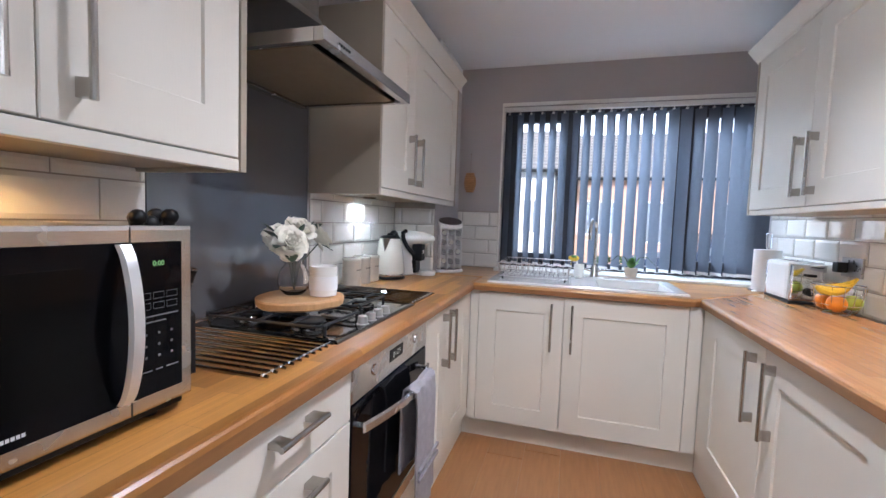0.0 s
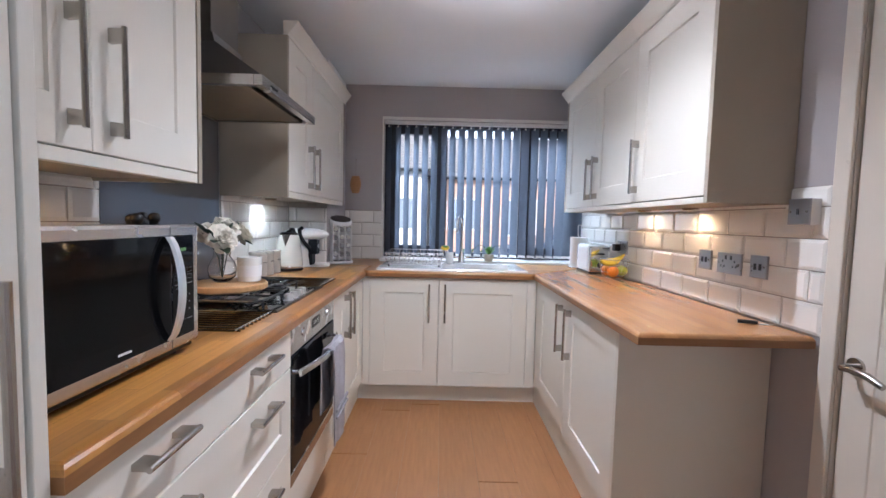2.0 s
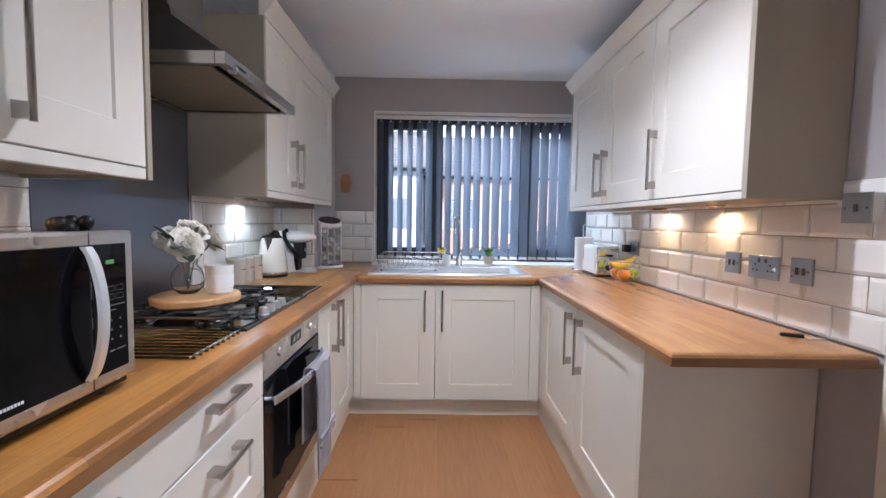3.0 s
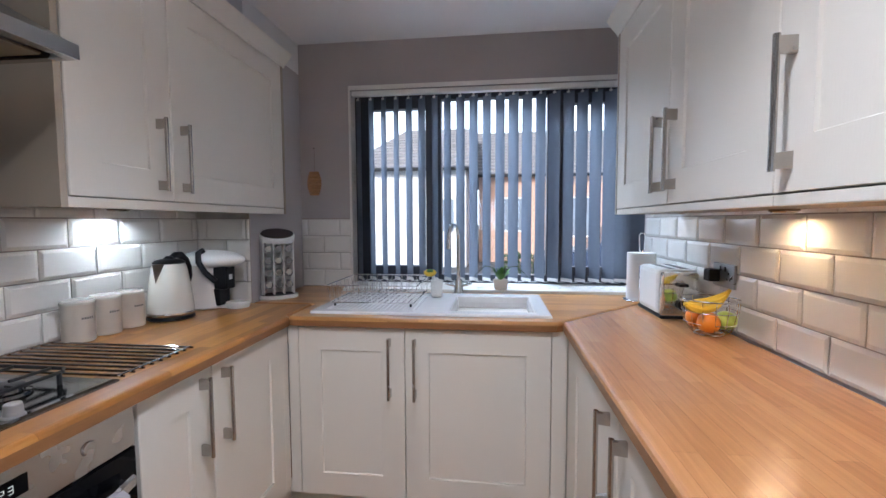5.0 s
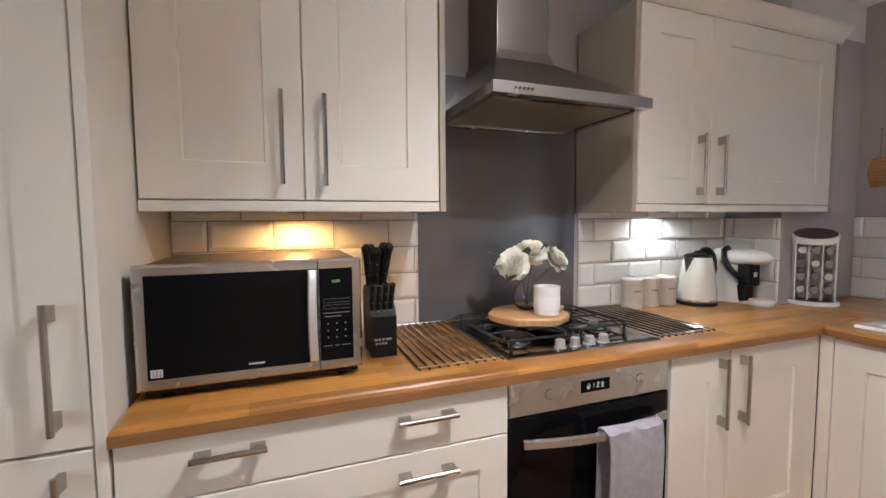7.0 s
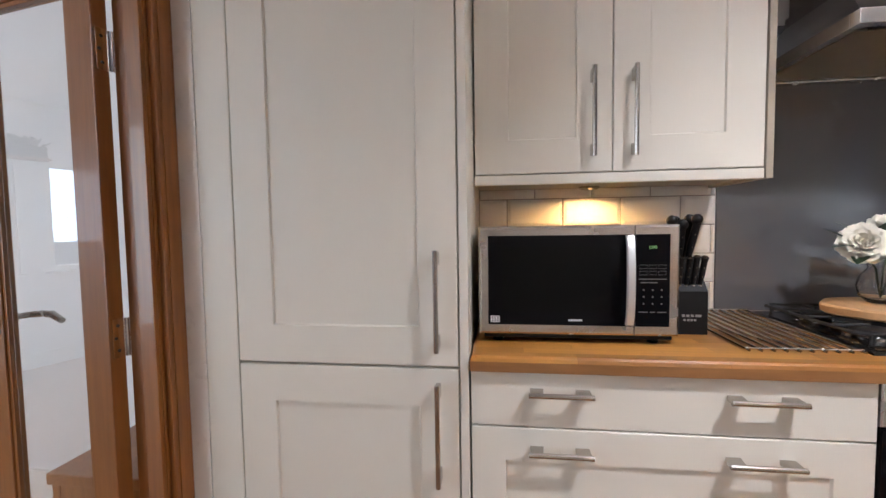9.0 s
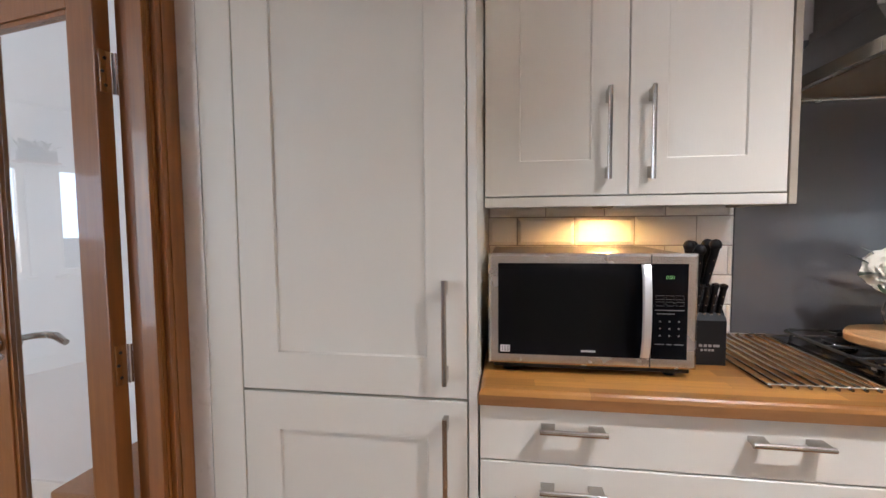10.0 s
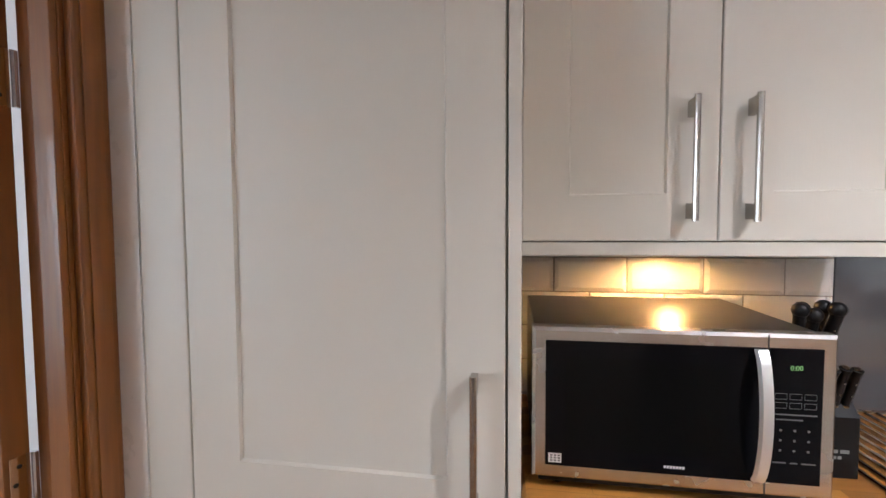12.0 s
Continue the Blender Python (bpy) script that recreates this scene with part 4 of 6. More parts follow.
def towel():
    t = thing("hand_towel", (0.66, 0.39, 0.30), "grey terry hand towel hanging folded over the oven bar", "towel")
    bm = B()
    nu, rows = 18, []
    path = [(0.628, 0.42), (0.628, 0.55), (0.630, 0.66), (0.640, 0.706), (0.662, 0.713), (0.680, 0.700), (0.685, 0.64), (0.687, 0.55), (0.688, 0.45), (0.690, 0.36), (0.690, 0.285)]
    for i, (x, z) in enumerate(path):
        row = []
        for k in range(nu + 1):
            f = k / nu
            y = 0.285 + 0.215 * f + 0.004 * math.sin(i * 1.3)
            fold = 0.004 * math.sin(f * 9 + i * 0.25) + 0.0025 * math.sin(f * 23)
            bow = -0.020 * abs(f - 0.5)
            row.append(bm.verts.new((x + (fold if i > 4 else -fold * 0.3) + bow * 0.6, y, z - (0.006 * math.sin(f * 5) if i == len(path) - 1 else 0))))
        rows.append(row)
    for a, b2 in zip(rows, rows[1:]):
        for k in range(nu):
            bm.faces.new((a[k], a[k + 1], b2[k + 1], b2[k]))
    bmesh.ops.recalc_face_normals(bm, faces=bm.faces)
    bmesh.ops.solidify(bm, geom=list(bm.faces), thickness=0.006)
    part("cloth", bm, TOWEL, t, smooth=True)
    bm = B()
    for z in (0.40, 0.43):
        box(bm, 0.687, 0.697, 0.292, 0.494, z, z + 0.012, 0.002)
    part("woven_band", bm, TOWEL, t)


towel()


def hood():
    h = thing("cooker_hood", (0.25, 0.30, 1.69), "steel chimney cooker hood with a sloped canopy", "cooker hood")
    y0, y1 = 0.002, 0.600
    bm = B()
    rings = []
    for x1, a, b2, z in ((0.50, y0, y1, 1.705), (0.50, y0, y1, 1.728), (0.492, y0 + 0.006, y1 - 0.006, 1.731), (0.275, 0.130, 0.362, 1.885), (0.265, 0.136, 0.356, 1.920)):
        rings.append([bm.verts.new(p) for p in ((0.002, a, z), (x1, a, z), (x1, b2, z), (0.002, b2, z))])
    for p, q in zip(rings, rings[1:]):
        for k in range(4):
            bm.faces.new((p[k], p[(k + 1) % 4], q[(k + 1) % 4], q[k]))
    bm.faces.new(rings[-1])
    part("canopy", bm, STEEL_DARK, h)
    bm = B()
    for q in ((0.472, 0.502, y0 - 0.001, y1 + 0.001, 1.694, 1.729), (0.012, 0.472, y0 - 0.001, y0 + 0.022, 1.694, 1.7295), (0.012, 0.472, y1 - 0.022, y1 + 0.001, 1.694, 1.7295)):
        box(bm, *q, r=0.002)
    part("front_lip", bm, STEEL, h)
    part("filter", box(B(), 0.060, 0.440, 0.035, 0.565, 1.697, 1.703, 0.002), FILTER, h)
    part("rear_bar", box(B(), 0.02, 0.055, 0.03, 0.57, 1.690, 1.702, 0.002), STEEL, h)
    bm = B()
    for x in (0.448, 0.456, 0.464):
        box(bm, x, x + 0.003, 0.15, 0.36, 1.6925, 1.6945)
    part("vent_slot", bm, IRON, h)
    bm = B()
    for k in range(5):
        tube(bm, [(0.502, 0.075 + 0.014 * k, 1.712), (0.5045, 0.075 + 0.014 * k, 1.712)], 0.004, 10)
    part("button", bm, IRON, h)
    part("chimney", box(B(), 0.0095, 0.258, 0.141, 0.352, 1.915, CEIL_Z - 0.002, 0.003), STEEL_DARK, h)


hood()


def hob():
    h = thing("gas_hob", (0.29, 0.32, 0.911), "stainless steel four-burner gas hob with black pan supports", "hob")
    x0, x1, y0, y1, z = 0.045, 0.540, 0.030, 0.622, 0.911
    bm = B()
    loft(bm, [(y0, y1, x0, x1, 0.0), (y0 + 0.001, y1 - 0.001, x0 + 0.001, x1 - 0.001, 0.005), (y0 + 0.010, y1 - 0.010, x0 + 0.010, x1 - 0.010, 0.008),
              (y0 + 0.03, y1 - 0.03, x0 + 0.03, x1 - 0.03, 0.005)], lambda u, w, v: (v, u, z + w))
    part("plate", bm, HOB_STEEL, h)
    for bx, by, r in ((0.155, 0.155, 0.036), (0.375, 0.150, 0.046), (0.155, 0.490, 0.046), (0.365, 0.500, 0.036)):
        b2 = part("burner", lathe(B(), [(r + 0.014, z + 0.0055), (r + 0.012, z + 0.012), (r, z + 0.014), (r - 0.002, z + 0.021)], bx, by), HOB_STEEL, h, smooth=True)
        part("burner_cap", lathe(B(), [(r - 0.001, z + 0.021), (r, z + 0.027), (r - 0.004, z + 0.029), (0, z + 0.029)], bx, by), IRON, b2, smooth=True)
    for ya, yb in ((0.050, 0.300), (0.352, 0.602)):
        bm = B()
        ya2, yb2, xa, xb, zt = ya, yb, 0.068, 0.425 if ya > 0.2 else 0.47, z + 0.034
        tube(bm, [(xa + 0.02, ya2, zt), (xb - 0.02, ya2, zt), (xb, ya2 + 0.02, zt), (xb, yb2 - 0.02, zt), (xb - 0.02, yb2, zt), (xa + 0.02, yb2, zt), (xa, yb2 - 0.02, zt), (xa, ya2 + 0.02, zt)], 0.0048, 8, closed=True)
        ym = (ya2 + yb2) / 2
        for cx in (0.155, 0.372):
            for dx, dy in ((1, 0), (-1, 0), (0, 1), (0, -1)):
                lim = {(1, 0): min(0.10, xb - cx), (-1, 0): min(0.10, cx - xa), (0, 1): yb2 - ym, (0, -1): ym - ya2}[(dx, dy)]
                a = (cx + dx * 0.028, ym + dy * 0.028, zt + 0.002)
                e = (cx + dx * lim, ym + dy * lim, zt)
                tube(bm, [a, e], 0.0042, 6)
        tube(bm, [((0.155 + 0.372) / 2, ya2, zt), ((0.155 + 0.372) / 2, yb2, zt)], 0.0042, 6)
        for x in (xa, xb):
            for y in (ya2 + 0.03, yb2 - 0.03):
                tube(bm, [(x, y, z + 0.006), (x, y, zt)], 0.0055, 8)
        part("pan_support", bm, IRON, h)
    for ky, kx in ((0.236, 0.508), (0.293, 0.508), (0.350, 0.507), (0.407, 0.507)):
        part("knob", lathe(B(), [(0.020, z + 0.006), (0.020, z + 0.009), (0.0165, z + 0.011), (0.0150, z + 0.032), (0.0130, z + 0.034), (0, z + 0.034)], kx, ky, 24), KNOB, h, smooth=True)


hob()


def text_mesh(body, size, m4):
    """Writing as a mesh at a pose."""
    cu = bpy.data.curves.new("writing", "FONT")
    cu.body, cu.size, cu.extrude = body, size, 0.0003
    cu.align_x, cu.align_y = "CENTER", "CENTER"
    ob = bpy.data.objects.new("writing", cu)
    scene.collection.objects.link(ob)
    me = ob.to_mesh().copy()
    bm = B()
    bm.from_mesh(me)
    bpy.data.objects.remove(ob)
    bpy.data.meshes.remove(me)
    bmesh.ops.transform(bm, matrix=m4, verts=bm.verts)
    return bm


def microwave():
    y0, y1, z0, z1, xf = -0.899, -0.387, 0.937, 1.227, 0.500
    o = thing("microwave_oven", (0.28, -0.64, 0.911), "silver and black microwave oven standing on the worktop", "microwave")
    m = side("L", xf)
    # black inset box fills the gap underneath, standing for the shade there
    part("gap_shade_block", box(B(), 0.09, xf - 0.012, y0 + 0.012, y1 - 0.012, 0.9245, z0 - 0.0005, 0.003), BLACK_PLASTIC, o)
    part("casing", box(B(), 0.085, xf - 0.03, y0 + 0.004, y1 - 0.004, z0, z1 - 0.004, 0.004), STEEL_DARK, o)
    yd = y1 - 0.110
    front = part("front_frame", loft(B(), [(y0, y1, z0, z1, -0.032), (y0, y1, z0, z1, -0.006), (y0 + 0.006, y1 - 0.006, z0 + 0.006, z1 - 0.006, 0)], m), STEEL, o)
    door = part("door_glass", slab(B(), y0 + 0.024, yd - 0.002, z0 + 0.026, z1 - 0.024, m, t=0.001, e=0.0006, w=0.0016), BLACK_GLASS, o)
    part("window_mesh", slab(B(), y0 + 0.062, yd - 0.062, z0 + 0.062, z1 - 0.055, m, t=0.0003, e=0.0001, w=0.0020), material("microwave_window", (0.004, 0.004, 0.004), 0.1, specular=0.1), door)
    cp = part("control_panel", slab(B(), yd + 0.002, y1 - 0.024, z0 + 0.026, z1 - 0.024, m, t=0.001, e=0.0006, w=0.0016), BLACK_GLASS, o)
    part("door_gap", slab(B(), yd - 0.0012, yd + 0.0012, z0 + 0.001, z1 - 0.001, m, t=0.0003, e=0.0001, w=0.0004), IRON, o)
    # the bowed handle
    bm = B()
    rows = []
    n = 16
    for k in range(n + 1):
        f = k / n
        z = z0 + 0.030 + (z1 - z0 - 0.056) * f
        w = 0.004 + 0.030 * math.sin(math.pi * f) ** 0.7
        u = yd - 0.014 - 0.004 * math.sin(math.pi * f)
        rows.append([bm.verts.new(m(u + du, w + dw, z)) for du, dw in ((-0.011, 0), (-0.008, 0.007), (0.008, 0.007), (0.011, 0))])
    for a, b2 in zip(rows, rows[1:]):
        for k in range(4):
            bm.faces.new((a[k], a[(k + 1) % 4], b2[(k + 1) % 4], b2[k]))
    bm.faces.new(rows[0])
    bm.faces.new(rows[-1])
    part("handle", bm, material("silver_handle", (0.72, 0.72, 0.71), 0.33, 0.6, vary=0.01), o, "silver bowed door handle", smooth=True)
    yc = (yd + y1 - 0.022) / 2
    rot = Matrix(((0, 0, 1, 0), (1, 0, 0, 0), (0, 1, 0, 0), (0, 0, 0, 1)))
    t = text_mesh("0:00", 0.0115, Matrix.Translation((xf + 0.0019, yc, z1 - 0.058)) @ rot)
    part("display_digits", t, DISPLAY, cp)
    bm = B()
    mk = side("L", xf + 0.0017)
    for r in range(2):
        for c in range(3):
            u, z = yc + (c - 1) * 0.023, z1 - 0.108 - r * 0.016
            for q in ((u - 0.009, u + 0.009, z + 0.0045, z + 0.0053), (u - 0.009, u + 0.009, z - 0.0053, z - 0.0045), (u - 0.0095, u - 0.009, z - 0.005, z + 0.005), (u + 0.009, u + 0.0095, z - 0.005, z + 0.005)):
                slab(bm, *q, mk, t=0.0001, e=0.00003, w=0.0002)
    for r in range(3):
        for c in range(3):
            u, z = yc + (c - 1) * 0.022, z1 - 0.168 - r * 0.018
            slab(bm, u - 0.002, u + 0.002, z - 0.002, z + 0.002, mk, t=0.0001, e=0.00003, w=0.0002)
    for z, a, b2 in ((z1 - 0.140, -0.034, 0.034), (z1 - 0.149, -0.030, 0.012), (z1 - 0.226, -0.034, -0.012), (z1 - 0.226, -0.006, 0.006), (z1 - 0.226, 0.012, 0.034)):
        slab(bm, yc + a, yc + b2, z - 0.0012, z + 0.0012, mk, t=0.0001, e=0.00003, w=0.0002)
    part("keypad_print", bm, PRINT, cp)
    bm = B()
    for k in range(7):
        u = -0.664 + k * 0.0052
        slab(bm, u, u + 0.0040, z0 + 0.0375, z0 + 0.0425, m, t=0.0001, e=0.00003, w=0.0019)
    part("maker_mark", bm, PRINT_WHITE, door)
    bm = B()
    slab(bm, y0 + 0.030, y0 + 0.054, z0 + 0.032, z0 + 0.050, m, t=0.0001, e=0.00003, w=0.0019)
    part("sticker", bm, PRINT_WHITE, door)
    bm = B()
    for k in range(3):
        for j in range(3):
            slab(bm, y0 + 0.033 + 0.007 * k, y0 + 0.0375 + 0.007 * k, z0 + 0.0345 + 0.005 * j, z0 + 0.0375 + 0.005 * j, m, t=0.0001, e=0.00003, w=0.0021)
    part("sticker_print", bm, PRINT, door)
    for x in (0.12, 0.455):
        for y in (y0 + 0.05, y1 - 0.05):
            part("foot", lathe(B(), [(0.014, 0.9115), (0.016, 0.925)], x, y, 16), BLACK_PLASTIC, o)


microwave()


def knife_block():
    ox, oy = 0.032, -0.017
    k = thing("knife_block", (0.312, -0.307, 0.911), "black knife block filled with black-handled knives", "knife block")
    y0, y1 = -0.319 + oy, -0.243 + oy
    bm = B()
    prof = [(0.338, 0.9115), (0.338, 1.035), (0.300, 1.075), (0.262, 1.118), (0.215, 1.118), (0.190, 1.095), (0.205, 0.9115)]
    a = [bm.verts.new((x + ox, y0, z)) for x, z in prof]
    b2 = [bm.verts.new((x + ox, y1, z)) for x, z in prof]
    for i in range(len(prof)):
        bm.faces.new((a[i], a[(i + 1) % len(prof)], b2[(i + 1) % len(prof)], b2[i]))
    bm.faces.new(a)
    bm.faces.new(b2)
    part("block", bm, BLACK_PLASTIC, k)
    bm = B()
    for u in (-0.312, -0.300, -0.288, -0.276, -0.268):
        box(bm, 0.3382 + ox, 0.3388 + ox, u + oy, u + oy + 0.008, 0.962, 0.969)
    for u in (-0.308, -0.298, -0.289, -0.280):
        box(bm, 0.3382 + ox, 0.3388 + ox, u + oy, u + oy + 0.0065, 0.950, 0.956)
    part("label_print", bm, PRINT_GREY, k)
    for y, x, z, l, tilt in ((-0.308, 0.247, 1.112, 0.125, -0.10), (-0.286, 0.240, 1.115, 0.110, -0.02), (-0.264, 0.247, 1.112, 0.128, 0.10), (-0.297, 0.222, 1.115, 0.120, -0.05), (-0.272, 0.222, 1.115, 0.125, 0.08),
                             (-0.314, 0.315, 1.046, 0.088, -0.02), (-0.295, 0.315, 1.046, 0.086, 0), (-0.276, 0.315, 1.046, 0.089, 0.0), (-0.257, 0.315, 1.046, 0.087, 0.02)):
        x, y = x + ox, y + oy
        top = (x + 0.018 + l * 0.12, y + tilt * l, z + l)
        bm = B()
        mid = ((x + top[0]) / 2, (y + top[1]) / 2, (z + top[2]) / 2)
        big = l > 0.1
        r = 0.0115 if big else 0.0085
        tube(bm, [(x, y, z - 0.008), (x + 0.004, y + tilt * l * 0.1, z + l * 0.12), mid, (top[0] - 0.004, top[1], top[2] - l * 0.14), top], [r * 0.8, r * 0.8, r, r * 0.95, r * 1.25], 10)
        if big:
            blob(bm, top, r * 1.45, 10)
        kn = part("knife", bm, BLACK_PLASTIC, k, smooth=True)
        if not big:
            part("end_cap", tube(B(), [(top[0] - 0.001, top[1], top[2] - 0.003), (top[0] + 0.001, top[1], top[2] + 0.003)], r * 0.75, 10), NICKEL, kn)
        part("bolster", tube(B(), [(x + 0.001, y, z - 0.004), (x + 0.003, y + tilt * l * 0.05, z + 0.008)], r * 0.95, 10), NICKEL, kn)
        for f in (0.35, 0.65):
            c = Vector((x + (top[0] - x) * f, y + (top[1] - y) * f, z + l * f))
            part("rivet", tube(B(), [c, c + Vector((r + 0.0008, 0, 0))], 0.0018, 6), NICKEL, kn)


knife_block()


def roll_rack(y0, y1, x0, x1, n, label):
    r = thing("wire_rack", ((x0 + x1) / 2, (y0 + y1) / 2, 0.911), label, "rack", group="roll-up wire racks")
    z = 0.9165
    for k in range(n):
        y = y0 + (y1 - y0) * k / (n - 1)
        bm = B()
        tube(bm, [(x0, y, z), (x1, y, z)], 0.0036, 8)
        rod = part("rod", bm, HOB_STEEL, r)
    for x in (x0 + 0.012, x1 - 0.012):
        for k in range(n - 1):
            bm = B()
            a, b2 = y0 + (y1 - y0) * k / (n - 1), y0 + (y1 - y0) * (k + 1) / (n - 1)
            tube(bm, [(x, a - 0.004, z + 0.002), (x, b2 + 0.004, z + 0.002)], 0.0026, 6)
            blob(bm, (x, a, z + 0.001), 0.0055, 8)
            part("link", bm, CHROME, r)


roll_rack(-0.238, 0.018, 0.02, 0.535, 10, "chrome rod rack between the knife block and the hob")
roll_rack(0.640, 0.892, 0.02, 0.535, 9, "chrome rod rack between the hob and the canisters")

# ---- on the hob ----
BX, BY, VX, VY, JX, JY, BZ = 0.250, 0.278, 0.212, 0.295, 0.316, 0.315, 0.9805
bd = thing("serving_board", (BX, BY, 0.947), "round live-edge wooden slice lying on the pan supports", "board")
rnd = random.Random(8)
bm = B()
wob = [1 + 0.03 * math.sin(3 * a) + 0.02 * math.sin(7 * a + 1) for a in [2 * math.pi * k / 40 for k in range(40)]]
rings = []
for rr, z in ((0.132, 0.9505), (0.141, 0.957), (0.143, 0.975), (0.139, 0.980)):
    rings.append([bm.verts.new((BX + rr * wob[k] * math.cos(2 * math.pi * k / 40), BY + rr * wob[k] * 1.03 * math.sin(2 * math.pi * k / 40), z)) for k in range(40)])
for p, q in zip(rings, rings[1:]):
    for k in range(40):
        bm.faces.new((p[k], p[(k + 1) % 40], q[(k + 1) % 40], q[k]))
bm.faces.new(rings[0])
bm.faces.new(rings[-1])
part("slice", bm, WOOD_SLICE, bd)


def petals(bm, c, r, rnd, axis=(0.5, -0.2, 0.85)):
    """An open rose head: rows of petals round an axis, wider and wider open, with curled and ruffled rims."""
    c, ax = Vector(c), Vector(axis).normalized()
    e1 = ax.cross(Vector((0.2, 1, 0.1))).normalized()
    e2 = ax.cross(e1)
    for row, (n, size, lean, up) in enumerate(((3, 0.36, 6, 0.44), (4, 0.52, 16, 0.36), (5, 0.70, 30, 0.26), (6, 0.88, 48, 0.12), (7, 1.0, 70, -0.04), (7, 0.98, 100, -0.12))):
        for k in range(n):
            lon = 360 * (k + 0.37 * row) / n + rnd.uniform(-9, 9)
            le = radians(lean + rnd.uniform(-6, 6))
            long, grid = r * size * rnd.uniform(0.93, 1.06), []
            for i in range(6):
                u = i / 5
                out = math.sin(le) * u + 0.42 * math.sin(math.pi * min(u, 0.8)) * math.cos(le) + (0.16 * (u - 0.75) * 4 if u > 0.75 else 0.0)
                high = math.cos(le) * u + up * 0.5 - (0.10 * (u - 0.75) * 4 if u > 0.75 else 0.0) - 0.35 * (1 - u)
                half = (0.30, 0.55, 0.78, 0.86, 0.72, 0.36)[i] * (1.25 if row < 2 else 1.0)
                line = []
                for s in (-1, -0.5, 0, 0.5, 1):
                    lo = radians(lon) + half * s * 1.15
                    rho = long * (0.06 + out * (1 + 0.05 * rnd.uniform(-1, 1)) - 0.07 * s * s)
                    hh = long * (high + (0.07 * math.sin(s * 4 + k + row) if i > 3 else 0.0) + 0.05 * s * s)
                    line.append(bm.verts.new(c + (e1 * math.cos(lo) + e2 * math.sin(lo)) * rho + ax * hh))
                grid.append(line)
            for p, q in zip(grid, grid[1:]):
                for j in range(4):
                    bm.faces.new((p[j], p[j + 1], q[j + 1], q[j]))
    return bm


def leaf(bm, base, tip, width, up=(0, 0, 1)):
    b0, t0, u = Vector(base), Vector(tip), Vector(up)
    d = t0 - b0
    s = d.cross(u).normalized() * width
    pts = []
    for f, w in ((0, 0.05), (0.3, 0.8), (0.6, 1.0), (0.85, 0.55), (1.0, 0.03)):
        c = b0 + d * f + u * (0.12 * d.length * math.sin(math.pi * f))
        pts.append((bm.verts.new(c - s * w), bm.verts.new(c - u * width * 0.12 * w), bm.verts.new(c + s * w)))
    for p, q in zip(pts, pts[1:]):
        bm.faces.new((p[0], p[1], q[1], q[0]))
        bm.faces.new((p[1], p[2], q[2], q[1]))
    return bm


va = thing("flower_vase", (VX, VY, BZ), "clear round glass vase of white artificial roses on the wooden slice", "vase of flowers")
part("vase", lathe(B(), [(r, z + 0.010) for r, z in ((0.030, 0.9708), (0.050, 0.990), (0.056, 1.020), (0.048, 1.052), (0.030, 1.075), (0.034, 1.090), (0.031, 1.090), (0.027, 1.075), (0.045, 1.051), (0.053, 1.020), (0.047, 0.991), (0.028, 0.976))], VX, VY, 28), GLASS, va, smooth=True)
ROSES = [((0.252, 0.213, 1.160), 0.052), ((0.222, 0.314, 1.200), 0.048), ((0.238, 0.405, 1.172), 0.045), ((0.165, 0.262, 1.178), 0.040)]
rnd = random.Random(3)
for (c, r), axis in zip(ROSES, ((0.75, -0.45, 0.5), (0.6, -0.1, 0.8), (0.6, 0.5, 0.6), (0.3, -0.6, 0.7))):
    part("rose", petals(B(), c, r, rnd, axis), PETAL, va, smooth=True)
    part("stem", tube(B(), [(VX, VY, 0.995), (VX + (c[0] - VX) * 0.25, VY + (c[1] - VY) * 0.25, 1.085), (c[0], c[1], c[2] - r * 0.4)], 0.0025, 6), LEAF_DARK, va)
for b0, t0 in (((0.245, 0.20, 1.150), (0.270, 0.120, 1.150)), ((0.235, 0.19, 1.165), (0.215, 0.125, 1.205)), ((0.25, 0.22, 1.13), (0.300, 0.165, 1.105)), ((0.235, 0.375, 1.15), (0.275, 0.440, 1.125)),
               ((0.215, 0.39, 1.19), (0.205, 0.465, 1.225)), ((0.222, 0.345, 1.165), (0.25, 0.355, 1.235)), ((0.175, 0.27, 1.165), (0.14, 0.215, 1.225)), ((0.24, 0.26, 1.16), (0.275, 0.262, 1.225))):
    part("leaf", leaf(B(), b0, t0, 0.021), LEAF_DARK, va)
ca = thing("jar_candle", (JX, JY, BZ), "white candle in a frosted glass jar on the wooden slice", "candle")
part("jar", lathe(B(), [(0.038, 0.9810), (0.045, 0.984), (0.048, 1.083), (0.0455, 1.083), (0.043, 1.062), (0, 1.062)], JX, JY, 32), CANDLE_GLASS, ca, smooth=True)
part("wick", tube(B(), [(JX, JY, 1.062), (JX + 0.001, JY, 1.073)], 0.001, 6), IRON, ca)
part("jar_label", lathe(B(), [(0.0471, 1.003), (0.0480, 1.049)], JX, JY, 32), PAPER, ca, smooth=True)
DX, DY = 0.282, 0.382
sh = thing("shell_dish", (DX, DY, BZ), "small white shell dish on the wooden slice", "dish")
part("dish", lathe(B(), [(0.012, 0.9810), (0.027, 0.989), (0.032, 0.999), (0.029, 0.999), (0.022, 0.991), (0, 0.986)], DX, DY, 20, sy=0.8), PETAL, sh, smooth=True)

